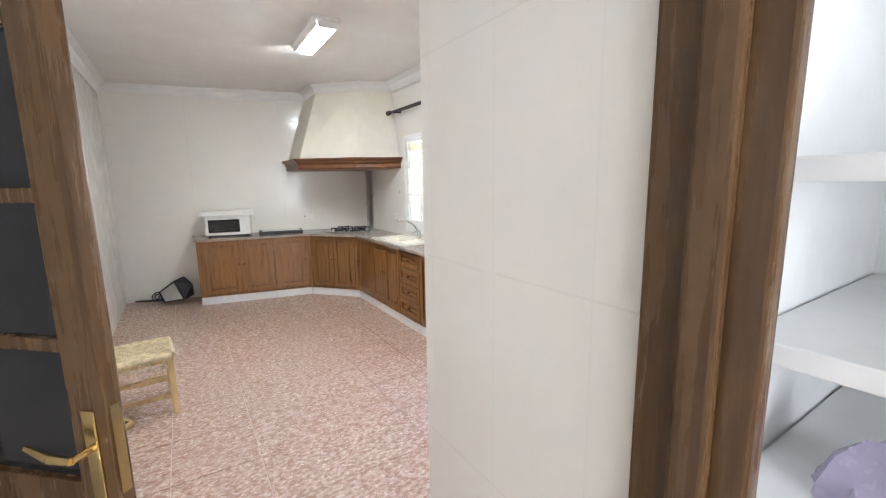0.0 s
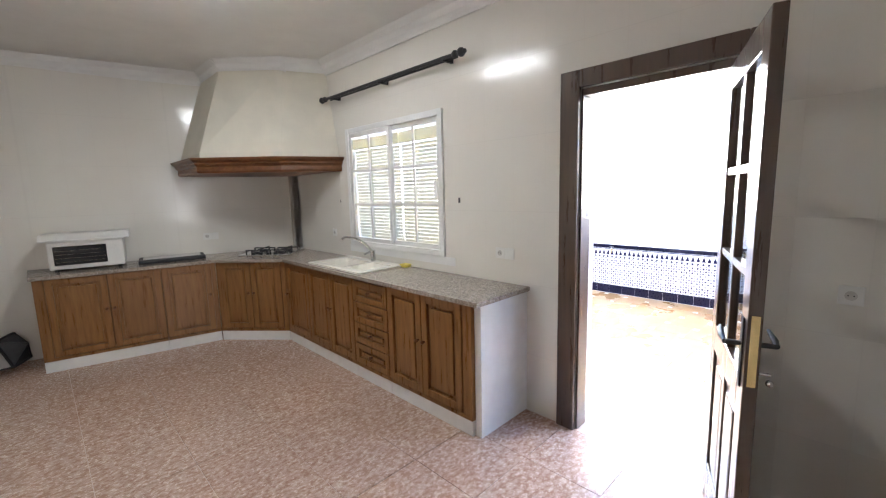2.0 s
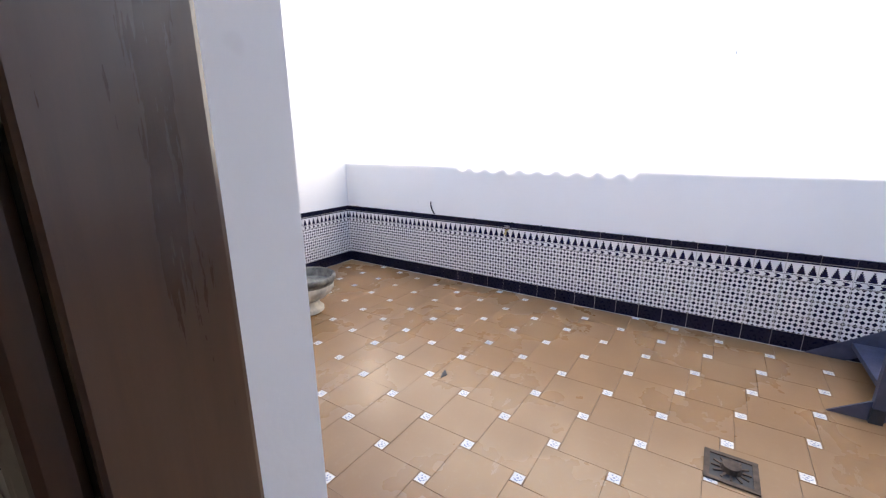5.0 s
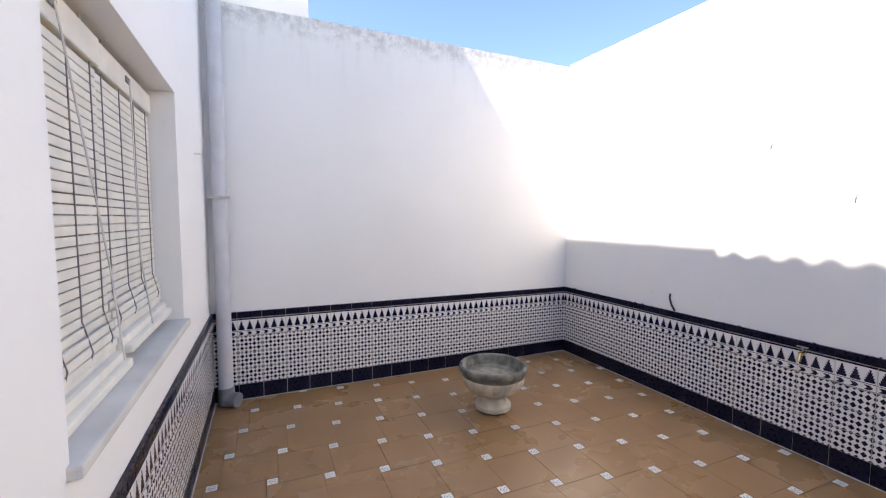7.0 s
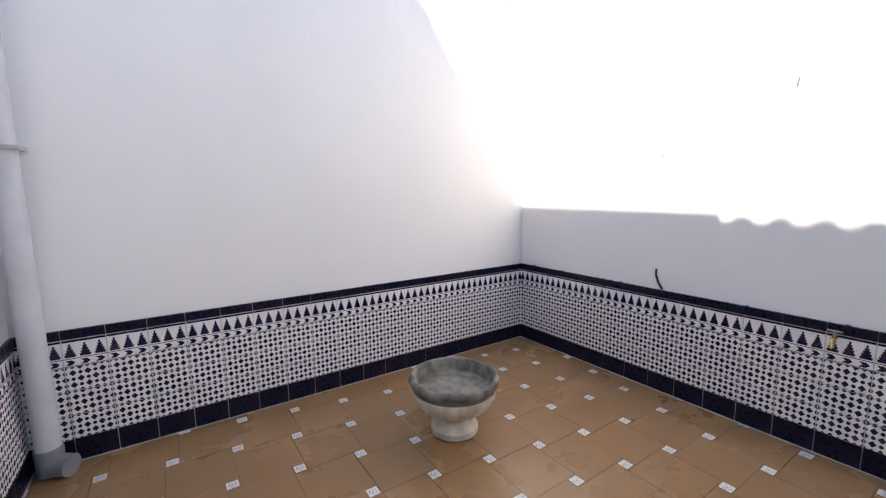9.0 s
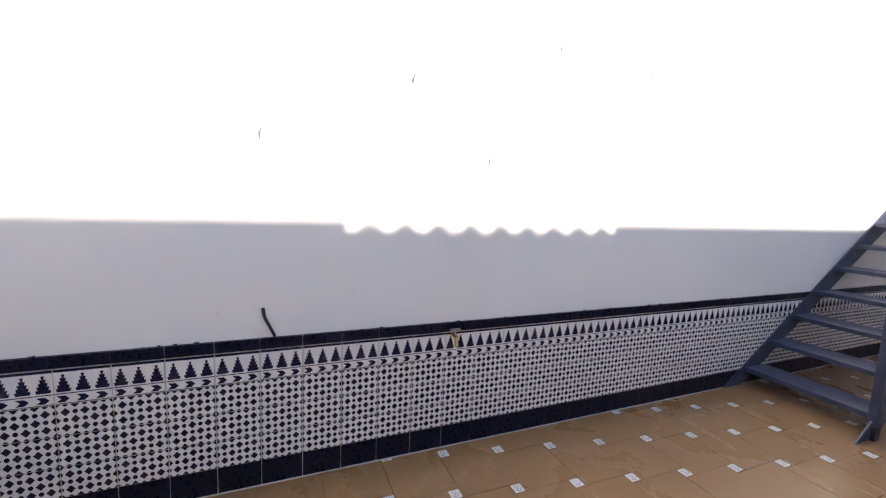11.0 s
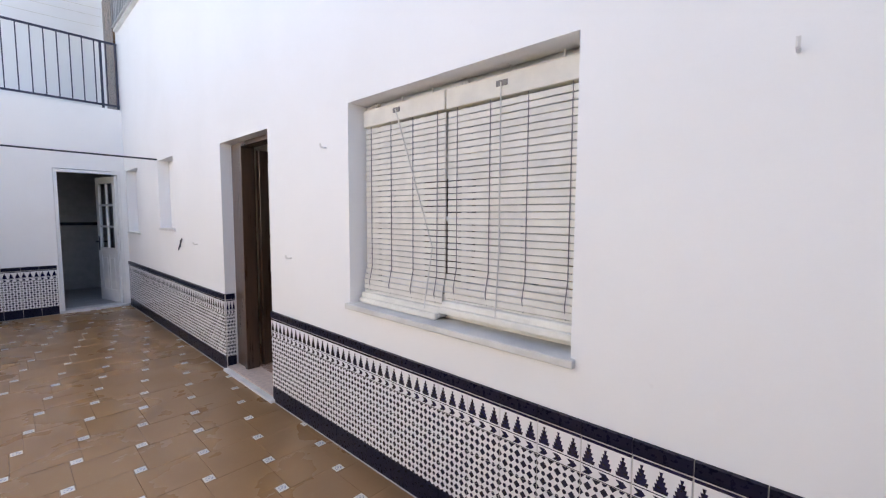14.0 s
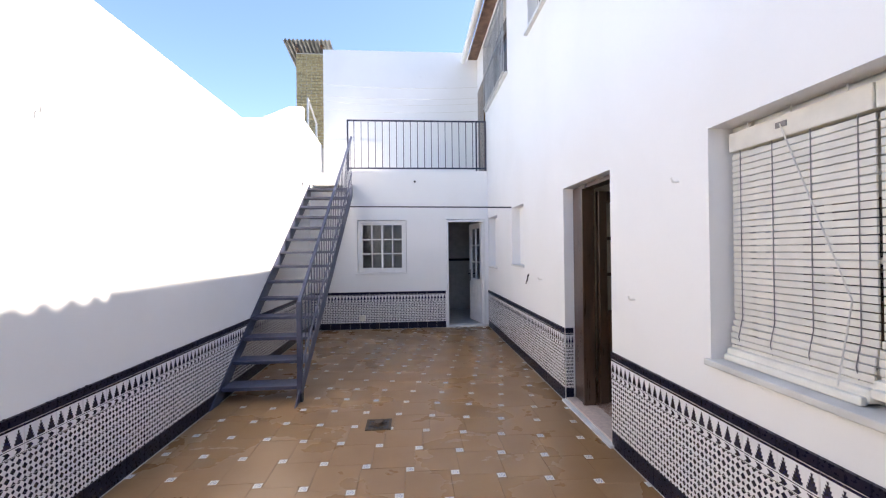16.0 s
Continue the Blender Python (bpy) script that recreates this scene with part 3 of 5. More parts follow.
# worktop with a cut-out for the sink
SX0, SX1, SY0, SY1 = -0.70, -0.27, 6.93, 7.78
bm = bmesh.new()
e = 0.03
zt0, zt1 = TOPZ - 0.032, TOPZ
xf = P3.x - e
box(bm, xf, KX - 0.002, P3.y - 0.08, SY0, zt0, zt1, bev=0.004)
box(bm, xf, SX0, SY0, SY1, zt0, zt1)
box(bm, SX1, KX - 0.002, SY0, SY1, zt0, zt1)
box(bm, xf, KX - 0.002, SY1, P2.y - 0.03, zt0, zt1)
prism(bm, [(xf, P2.y - 0.03), (KX - 0.002, P2.y - 0.03), (KX - 0.004, fy(KX) - 0.003), (P0.x - 0.02, fy(P0.x - 0.02) - 0.003), (P0.x - 0.02, P0.y - 0.035), (P1.x - 0.012, P1.y - 0.03)], zt0, zt1)
tagged(new("worktop", mesh_of("worktop", bm, GRANITE)), "grey-brown speckled granite worktop on the base cabinets", "worktop")

# sink
sink = thing("sink", "white enamel one-and-a-half bowl sink set in the worktop", "sink", at=(0, 0, TOPZ))
bm = bmesh.new()


def bowl(bm, x0, x1, y0, y1, depth):
    """A sunk bowl with sloping sides."""
    def ring(x0, x1, y0, y1, z, r, k=5):
        pts = []
        for cx, cy, a0 in ((x1 - r, y1 - r, 0), (x0 + r, y1 - r, 90), (x0 + r, y0 + r, 180), (x1 - r, y0 + r, 270)):
            for i in range(k + 1):
                a = radians(a0 + 90 * i / k)
                pts.append(bm.verts.new((cx + r * math.cos(a), cy + r * math.sin(a), z)))
        return pts
    rs = [ring(x0 - 0.004, x1 + 0.004, y0 - 0.004, y1 + 0.004, 0.014, 0.05), ring(x0, x1, y0, y1, 0.008, 0.05),
          ring(x0 + 0.012, x1 - 0.012, y0 + 0.012, y1 - 0.012, -depth + 0.03, 0.045), ring(x0 + 0.04, x1 - 0.04, y0 + 0.04, y1 - 0.04, -depth, 0.04)]
    for p, q in zip(rs, rs[1:]):
        for i in range(len(p)):
            bm.faces.new((p[i], p[(i + 1) % len(p)], q[(i + 1) % len(q)], q[i]))
    bm.faces.new(rs[-1])


bowl(bm, SX0 + 0.05, SX1 - 0.07, 7.30, 7.73, 0.16)
bowl(bm, SX0 + 0.05, SX1 - 0.07, 6.98, 7.26, 0.05)
part("bowl", bm, ENAMEL, sink, smooth=True)
bm = bmesh.new()
x0, x1, y0, y1 = SX0 - 0.025, SX1 + 0.025, SY0 - 0.025, SY1 + 0.025
for b in ((x0, SX0 + 0.05, y0, y1), (SX1 - 0.07, x1, y0, y1), (SX0 + 0.05, SX1 - 0.07, 7.73, y1), (SX0 + 0.05, SX1 - 0.07, 7.26, 7.30), (SX0 + 0.05, SX1 - 0.07, y0, 6.98)):
    box(bm, *b, 0.001, 0.016, bev=0.003)
part("rim", bm, ENAMEL, sink)
bm = bmesh.new()
tube(bm, (-0.45, 7.5, -0.159), (-0.45, 7.5, -0.152), 0.03, seg=16)
part("plug_hole", bm, IRON, sink, "black plug hole")
tap = thing("tap", "chrome mixer tap with a long angled spout behind the sink", "tap", at=(-0.29, 7.33, TOPZ + 0.016))
bm = bmesh.new()
tube(bm, (0, 0, 0), (0, 0, 0.10), 0.026, 0.022, 16)
part("base", bm, CHROME, tap, smooth=True)
bm = bmesh.new()
pts = [(0, 0, 0.08), (-0.05, 0.05, 0.17), (-0.12, 0.11, 0.225), (-0.19, 0.17, 0.24), (-0.215, 0.19, 0.215)]
for p, q in zip(pts, pts[1:]):
    tube(bm, p, q, 0.012, seg=10)
part("spout", bm, CHROME, tap, smooth=True)
bm = bmesh.new()
bar(bm, (0, 0, 0.10), (-0.10, -0.005, 0.075), 0.018, 0.01)
part("lever", bm, CHROME, tap)
sp = bmesh.new()
box(sp, -0.29, -0.22, 6.84, 6.93, TOPZ, TOPZ + 0.03, bev=0.01)
tagged(new("sponge", mesh_of("sponge", sp, YELLOW)), "worn yellow sponge beside the sink", "sponge")

# hob
hob = thing("gas_hob", "small gas hob with black pan supports on the worktop corner", "hob", at=(-0.62, 8.90, TOPZ), rz=-45)
bm = bmesh.new()
box(bm, -0.29, 0.29, -0.25, 0.25, 0.0, 0.012, bev=0.004)
part("tray", bm, CHROME, hob, "steel hob tray")
for bx, by in ((-0.14, -0.1), (0.14, -0.1), (-0.14, 0.12), (0.14, 0.12)):
    bm = bmesh.new()
    tube(bm, (bx, by, 0.012), (bx, by, 0.028), 0.045, 0.036, 16)
    part("burner", bm, IRON, hob)
    bm = bmesh.new()
    for a in (0, 90):
        dx, dy = 0.12 * math.cos(radians(a)), 0.12 * math.sin(radians(a))
        bar(bm, (bx - dx, by - dy, 0.045), (bx + dx, by + dy, 0.045), 0.012, 0.012)
        for s in (-1, 1):
            bar(bm, (bx + s * dx, by + s * dy, 0.012), (bx + s * dx, by + s * dy, 0.05), 0.012, 0.012)
    part("pan_support", bm, IRON, hob, "black iron pan support")
for k in range(4):
    bm = bmesh.new()
    tube(bm, (-0.12 + 0.08 * k, -0.22, 0.012), (-0.12 + 0.08 * k, -0.22, 0.035), 0.017, seg=12)
    part("control_knob", bm, IRON, hob)

# toaster oven
oven = thing("toaster_oven", "white toaster oven with a dark glass door", "oven", at=(-2.22, 9.44, TOPZ), rz=-9)
oven.scale = (1.18, 1.18, 1.18)
pbox("body", oven, PLASTIC, (-0.24, 0.24, -0.15, 0.16, 0.02, 0.245), bev=0.012)
dr = pbox("door", oven, BLACKGLASS, (-0.205, 0.125, -0.158, -0.151, 0.055, 0.205), "dark glass door", bev=0.002)
bm = bmesh.new()
tube(bm, (-0.19, -0.172, 0.213), (0.11, -0.172, 0.213), 0.006, seg=8)
part("handle", bm, PLASTIC, dr)
for k in range(3):
    bm = bmesh.new()
    tube(bm, (0.19, -0.152, 0.08 + 0.055 * k), (0.19, -0.168, 0.08 + 0.055 * k), 0.014, seg=12)
    part("dial", bm, PLASTIC, oven)
for sx in (-0.2, 0.2):
    for sy in (-0.12, 0.13):
        bm = bmesh.new()
        tube(bm, (sx, sy, 0), (sx, sy, 0.025), 0.014, seg=10)
        part("foot", bm, IRON, oven)
for k in range(4):
    bm = bmesh.new()
    tube(bm, (-0.195, -0.1605, 0.08 + 0.03 * k), (0.115, -0.1605, 0.08 + 0.03 * k), 0.0015, seg=6)
    part("grill_bar", bm, CHROME, oven)
bm = bmesh.new()
side_prism(bm, [(-0.19, 0.0), (0.2, 0.0), (0.2, 0.012), (0.16, 0.055), (-0.15, 0.055), (-0.19, 0.012)], -0.29, 0.29)
lid = new("oven_cover", mesh_of("oven_cover", bm, PLASTIC))
lid.matrix_world = pose(-2.22, 9.44, TOPZ + 0.246 * 1.18, 0, 0, -9) @ Matrix.Diagonal((1.14, 1.1, 1.2, 1))
tagged(lid, "white plastic cover lying on the toaster oven", "cover")
tray = thing("baking_tray", "flat dark oven tray with a pale inset on the worktop", "tray", at=(-1.55, 9.28, TOPZ), rz=-10)
pbox("pan", tray, IRON, (-0.30, 0.30, -0.16, 0.16, 0, 0.04), bev=0.012)
pbox("inset", tray, CHROME, (-0.26, 0.26, -0.13, 0.13, 0.0405, 0.046), bev=0.002)

# corner hood: a tapering plaster flue on a moulded wooden shelf
hood = thing("cooker_hood", "cream plaster corner hood with a moulded brown wooden edge", "cooker hood")


def hood_ring(bm, grow, z, shrink=0.0):
    """Outline of the hood, out from the corner by grow."""
    pts = [(-1.40 - grow + shrink * 0.30, fy(-1.1) - 0.003), (-1.40 - grow + shrink * 0.30, 8.68 - grow * 0.6 + shrink * 0.06), (-0.78 - grow + shrink * 0.13, 8.15 - grow + shrink * 0.12), (KX - 0.003, 7.92 - grow + shrink * 0.19), (KX - 0.003, fy(KX) - 0.003)]
    return [bm.verts.new((x, y, z)) for x, y in pts]


def skin(bm, rings):
    for p, q in zip(rings, rings[1:]):
        for i in range(len(p)):
            bm.faces.new((p[i], p[(i + 1) % len(p)], q[(i + 1) % len(q)], q[i]))
    bm.faces.new(list(reversed(rings[0])))
    bm.faces.new(rings[-1])


bm = bmesh.new()
skin(bm, [hood_ring(bm, -0.06, 1.93), hood_ring(bm, -0.07, 2.05, 0.0), hood_ring(bm, -0.07, KC - 0.005, 1.0)])
part("flue", bm, HOODP, hood)
bm = bmesh.new()
skin(bm, [hood_ring(bm, g, z) for g, z in ((-0.03, 1.85), (-0.02, 1.87), (-0.025, 1.91), (0.0, 1.935), (0.0, 1.95), (0.035, 1.975), (0.04, 1.995), (-0.02, 2.0))])
part("moulding", bm, PINEX, hood, "moulded brown wooden edge")

# window frame with blind beyond
WY0, WY1, WZ0, WZ1 = 6.42, 7.82, 1.08, 2.26


def white_window(name, x, y0, y1, z0, z1, label, axis="y", cols=4, rows=3, pane=GLASS, depth=0.05):
    """Two white sashes with glazing bars in a frame, in the plane x (or y) = x."""
    t = thing(name, label, "window", kind="structure")

    def put(nm, u0, u1, v0, v1, d0, d1, mat, parent, bev=0.004):
        b = (x + d0, x + d1, u0, u1, v0, v1) if axis == "y" else (u0, u1, x + d0, x + d1, v0, v1)
        return pbox(nm, parent, mat, b, bev=bev)

    f = 0.05
    for nm, u0, u1, v0, v1 in (("frame_side", y0, y0 + f, z0, z1), ("frame_side", y1 - f, y1, z0, z1), ("frame_head", y0 + f, y1 - f, z1 - f, z1), ("frame_sill", y0 + f, y1 - f, z0, z0 + f)):
        put(nm, u0, u1, v0, v1, -0.03, depth - 0.03, WHITE, t)
    mid = (y0 + y1) / 2
    for s, (a, b) in enumerate(((y0 + f, mid + 0.02), (mid - 0.02, y1 - f))):
        d0, d1 = (-0.022, 0.0) if s else (0.001, 0.02)
        g = 0.04
        za, zb = z0 + f, z1 - f
        sash = put("sash", a, a + g, za, zb, d0, d1, WHITE, t)
        put("stile", b - g, b, za, zb, d0, d1, WHITE, sash)
        put("rail", a + g, b - g, za, za + g, d0, d1, WHITE, sash)
        put("rail", a + g, b - g, zb - g, zb, d0, d1, WHITE, sash)
        c = cols // 2
        for i in range(1, c):
            u = a + g + (b - a - 2 * g) * i / c
            put("glazing_bar", u - 0.012, u + 0.012, za + g, zb - g, d0 + 0.003, d1 - 0.003, WHITE, sash, 0.002)
        for i in range(1, rows):
            v = za + g + (zb - za - 2 * g) * i / rows
            put("glazing_bar", a + g, b - g, v - 0.012, v + 0.012, d0 + 0.0045, d1 - 0.0045, WHITE, sash, 0.002)
        p = put("pane", a + g, b - g, za + g, zb - g, (d0 + d1) / 2 - 0.001, (d0 + d1) / 2 + 0.001, pane, sash, 0)
        p.visible_shadow = False
    return t


w1 = white_window("window_1", KX + 0.01, WY0, WY1, WZ0, WZ1, "white sliding kitchen window with glazing bars")
pbox("lower_filler", w1, WHITE, (KX - 0.004, -0.145, WIN[0] - 0.03, WIN[1] + 0.06, WZ0 - 0.07, WZ0 - 0.002))
for yy in (WY0 + 0.07, WY1 - 0.06):
    pbox("latch", w1, WHITE, (KX - 0.04, KX - 0.021, yy - 0.015, yy + 0.015, 1.56, 1.70), bev=0.006)


def slat_blind(label, y0, y1, top, bottom, lift, x):
    """A cream roll-up slat blind hanging on hooks, its loose end resting crumpled on the sill."""
    t = thing("slat_blind", label, "blind", "patio window blinds", at=(x, y0, bottom))
    wid, h = y1 - y0, top - bottom
    pbox("head_box", t, CREAMSLAT, (-0.03, 0.02, 0, wid, h - 0.10, h), bev=0.008)
    pitch, n = 0.0318, int((h - 0.10 - lift) / 0.0318)
    for i in range(n):
        z = h - 0.112 - pitch * i
        low = max(0.0, (0.20 - (z - lift))) / 0.20
        bulge = 0.022 * math.sin(math.pi * min(1.0, low)) if low < 1 else 0.0
        bm = bmesh.new()
        vs = box(bm, -0.005, 0.005, 0.004, wid - 0.004, z - 0.0278, z + 0.0, bev=0.003)
        bmesh.ops.rotate(bm, verts=bm.verts, cent=(0, wid / 2, z), matrix=Matrix.Rotation(radians(random.uniform(-0.15, 0.15)), 3, 'X'))
        bmesh.ops.translate(bm, verts=bm.verts, vec=(bulge, 0, 0))
        part("slat", bm, CREAMSLAT, t)
    for i in range(4):
        u = wid * (0.09 + 0.273 * i)
        bm = bmesh.new()
        tube(bm, (0.007, u, h - 0.1), (0.007, u, lift + 0.2), 0.0022, seg=6)
        tube(bm, (0.007, u, lift + 0.2), (0.030, u, lift + 0.1), 0.0022, seg=6)
        tube(bm, (0.030, u, lift + 0.1), (0.012, u, lift + 0.02), 0.0022, seg=6)
        for k in range(n):
            z = h - 0.1145 - pitch * k
            if z > lift + 0.2:
                box(bm, 0.004, 0.0085, u - 0.005, u + 0.005, z - 0.0285, z - 0.0255)
        part("ladder_wire", bm, WIRE, t)
    pbox("bottom_rail", t, CREAM, (-0.02, 0.05, 0, wid, lift - 0.02, lift + 0.035), bev=0.014)
    pbox("bottom_slat", t, CREAM, (0.04, 0.075, 0.01, wid - 0.01, lift - 0.028, lift + 0.006), bev=0.01)
    for u in (0.15, 0.5, 0.85):
        bm = bmesh.new()
        tube(bm, (0, wid * u, h), (0, wid * u, h + 0.05), 0.004, seg=6)
        tube(bm, (0, wid * u, h + 0.05), (0.02, wid * u, h + 0.035), 0.004, seg=6)
        part("hook", bm, PLASTIC, t)
    bm = bmesh.new()
    box(bm, 0.021, 0.026, wid * 0.42, wid * 0.50, h - 0.055, h - 0.03)
    part("cord_bracket", bm, WIRE, t)
    bm = bmesh.new()
    tube(bm, (0.03, wid * 0.46, h - 0.04), (0.035, wid * (0.9 if lift < 0.05 else 0.47), h * 0.32), 0.0032, seg=6)
    tube(bm, (0.035, wid * (0.9 if lift < 0.05 else 0.47), h * 0.32), (0.07, wid * (0.86 if lift < 0.05 else 0.48), 0.05), 0.0032, seg=6)
    part("cord", bm, CORD, t)
    return t


SILL = 0.975
slat_blind("cream slat blind bulging onto the sill with a slack cord", WIN[0] + 0.02, WIN[0] + 0.70, 2.155, SILL, 0.03, -0.118)
slat_blind("cream slat blind hanging slightly short of the sill", WIN[0] + 0.702, WIN[1] - 0.01, 2.155, SILL, 0.07, -0.125)
solid("window_sill", SILLP, [(-0.165, 0.03, WIN[0] - 0.02, WIN[1] + 0.02, SILL - 0.035, SILL)], "painted stone sill below the blinds", "sill", "structure", bev=0.008)

# doors
dframe = thing("door_1", "dark brown half-glazed kitchen door standing open into the room", "door", kind="structure")
for y0, y1, z0, z1 in ((DOOR[1] - 0.0, DOOR[1] + 0.12, KZ, 2.29), (4.36, 4.455, KZ, 2.29), (4.455, DOOR[1], 2.19, 2.29)):
    pbox("architrave", dframe, DARKWOOD, (KX - 0.035, KX - 0.003, y0, y1, z0, z1), bev=0.008)
for y0, y1, z0, z1 in ((DOOR[1] - 0.014, DOOR[1] - 0.002, KZ, 2.185), (4.462, 4.515, KZ, 2.185), (4.515, DOOR[1] - 0.014, 2.145, 2.185)):
    pbox("jamb", dframe, DARKWOOD, (KX - 0.003, -0.085, y0, y1, z0, z1), bev=0.005)


def glazed_leaf(parent, mat, width, height, rows=3, cols=2, thick=0.042, split=0.42, glass=GLASS):
    """A half-glazed leaf from the hinge at u = 0 along +x in its own space, and its parts."""
    s = 0.10
    hw = thick / 2
    pbox("hinge_stile", parent, mat, (0, s, -hw, hw, 0, height), bev=0.005)
    pbox("lock_stile", parent, mat, (width - s, width, -hw, hw, 0, height), bev=0.005)
    zs = height * split
    for z0, z1 in ((0, 0.2), (zs - 0.09, zs + 0.03), (height - 0.11, height)):
        pbox("rail", parent, mat, (s, width - s, -hw, hw, z0, z1), bev=0.005)
    inner = width - 2 * s
    for i in range(1, cols):
        u = s + inner * i / cols
        pbox("glazing_bar", parent, mat, (u - 0.016, u + 0.016, -hw * 0.8, hw * 0.8, zs + 0.03, height - 0.11), bev=0.004)
    for i in range(1, rows):
        z = zs + 0.03 + (height - 0.14 - zs) * i / rows
        pbox("glazing_bar", parent, mat, (s, width - s, -hw * 0.75, hw * 0.75, z - 0.016, z + 0.016), bev=0.004)
    p = pbox("pane", parent, glass, (s, width - s, -0.002, 0.002, zs + 0.03, height - 0.11))
    p.visible_shadow = False
    for i in range(cols):
        u0, u1 = s + inner * i / cols + 0.012, s + inner * (i + 1) / cols - 0.012
        pbox("panel", parent, mat, (u0, u1, -hw * 0.45, hw * 0.45, 0.2, zs - 0.09))
        pbox("raised_field", parent, mat, (u0 + 0.04, u1 - 0.04, -hw * 0.8, hw * 0.8, 0.25, zs - 0.14), bev=0.012)
    pbox("mullion", parent, mat, (s + inner / 2 - 0.025, s + inner / 2 + 0.025, -hw * 0.9, hw * 0.9, 0.2, zs - 0.09), bev=0.004)


def lever_set(parent, u, z, mat, hw, flip=1, long_plate=0.24):
    """Back plates and levers on both faces, pointing to the hinge."""
    for s in (-1, 1):
        bm = bmesh.new()
        box(bm, u - 0.018, u + 0.018, s * hw, s * (hw + 0.006), z - long_plate * 0.62, z + long_plate * 0.38, bev=0.004)
        plate = part("handle_plate", bm, mat, parent)
        bm = bmesh.new()
        tube(bm, (u, s * hw, z), (u, s * (hw + 0.05), z), 0.009, seg=10)
        tube(bm, (u, s * (hw + 0.05), z), (u - 0.05 * flip, s * (hw + 0.055), z + 0.004), 0.009, 0.011, seg=10)
        tube(bm, (u - 0.05 * flip, s * (hw + 0.055), z + 0.004), (u - 0.12 * flip, s * (hw + 0.05), z + 0.018), 0.011, 0.006, seg=10)
        part("lever", bm, mat, plate, smooth=True)


leaf = new("leaf")
leaf.parent = dframe
leaf.matrix_basis = pose(KX - 0.045, 4.50, KZ + 0.01, 0, 0, 198.5)
glazed_leaf(leaf, DARKWOOD, 0.76, 2.08, rows=3, cols=2)
lever_set(leaf, 0.71, 1.03, IRON, 0.021)
pbox("lock_face", leaf, BRASS, (0.761, 0.764, -0.012, 0.012, 0.90, 1.14), "brass lock face")
bm = bmesh.new()
tube(bm, (0.71, 0.03, 0.93), (0.71, 0.06, 0.93), 0.006, seg=8)
bmesh.ops.create_uvsphere(bm, u_segments=8, v_segments=6, radius=0.012, matrix=Matrix.Translation((0.71, 0.06, 0.90)))
part("key", bm, CHROME, leaf)
pbox("side_panel", dframe, DARKWOOD, (-0.142, -0.10, DOOR[0] + 0.002, 4.46, KZ, 2.185), "dark side panel of the frame", bev=0.006)
solid("door_sill", STONE, [(KX - 0.01, 0.045, DOOR[0] + 0.004, DOOR[1] + 0.03, -0.004, 0.022)], "white marble sill of the kitchen door", "sill", "structure", bev=0.005)

# inner doorway: brown jamb and half-glazed leaf
jamb2 = thing("door_2", "brown half-glazed inner door standing open by the wall", "door", kind="structure")
pbox("jamb", jamb2, BROWNWOOD, (-2.25, -2.22, 3.01, 3.158, KZ, 2.2), bev=0.006)
pbox("stop", jamb2, BROWNWOOD, (-2.272, -2.25, 3.05, 3.095, KZ, 2.2), bev=0.006)
leaf2 = new("leaf")
leaf2.parent = jamb2
leaf2.matrix_basis = pose(-3.515, 4.50, KZ + 0.01, 0, 0, -43)
glazed_leaf(leaf2, BROWNWOOD, 0.78, 2.03, rows=3, cols=2, split=0.44, glass=BLACKGLASS)
lever_set(leaf2, 0.735, 1.02, BRASS, 0.021)
pbox("lock_face", leaf2, BRASS, (0.781, 0.783, -0.012, 0.012, 0.9, 1.12), "brass lock face")
pbox("hinge_post", jamb2, BROWNWOOD, (KL + 0.002, KL + 0.03, 4.47, 4.53, KZ, 2.12))

# pantry shelves in the corridor
for z in (0.40, 0.70, 0.97, 1.20, 1.42, 1.645, 2.0):
    solid("shelf", WHITE, [(-2.17, -1.553, 1.603, 3.067, z, z + 0.03)], "white painted pantry shelf in the corridor", "shelf", bev=0.004)
bag = bmesh.new()
bmesh.ops.create_icosphere(bag, subdivisions=3, radius=1.0)
for v in bag.verts:
    k = 1 + 0.25 * noise.noise(v.co * 2.3) + 0.08 * noise.noise(v.co * 7)
    v.co = Vector((v.co.x * 0.08 * k, v.co.y * 0.12 * k, 0.17 * max(-0.9, v.co.z * k)))
bg_ob = new("plastic_bag", mesh_of("plastic_bag", bag, plain_mat("lilac_plastic_film", (0.42, 0.38, 0.52), 0.25), True))
bg_ob.location = (-2.05, 2.9, 1.0 + 0.155)
tagged(bg_ob, "crumpled lilac plastic bag on a pantry shelf", "bag")

# curtain rod
rod = thing("curtain_rod", "dark wrought curtain rod above the kitchen window", "curtain rod")
bm = bmesh.new()
tube(bm, (-0.30, 6.17, 2.58), (-0.30, 8.04, 2.58), 0.014, seg=10)
part("pole", bm, IRON, rod)
bm = bmesh.new()
tube(bm, (-0.255, 6.2, 2.575), (-0.255, 8.0, 2.575), 0.009, seg=8)
part("second_pole", bm, IRON, rod)
for y in (6.15, 8.06):
    bm = bmesh.new()
    s = -1 if y < 7 else 1
    for k, r in enumerate((0.028, 0.02, 0.032, 0.018)):
        bmesh.ops.create_uvsphere(bm, u_segments=10, v_segments=6, radius=r, matrix=Matrix.Translation((-0.30, y + s * 0.03 * (k - 1), 2.58)))
    part("finial", bm, IRON, rod, "carved knobbed finial", True)
for y in (6.3, 7.1, 7.9):
    bm = bmesh.new()
    bar(bm, (-0.315, y, 2.575), (KX - 0.001, y, 2.575), 0.02, 0.03)
    part("bracket", bm, IRON, rod)

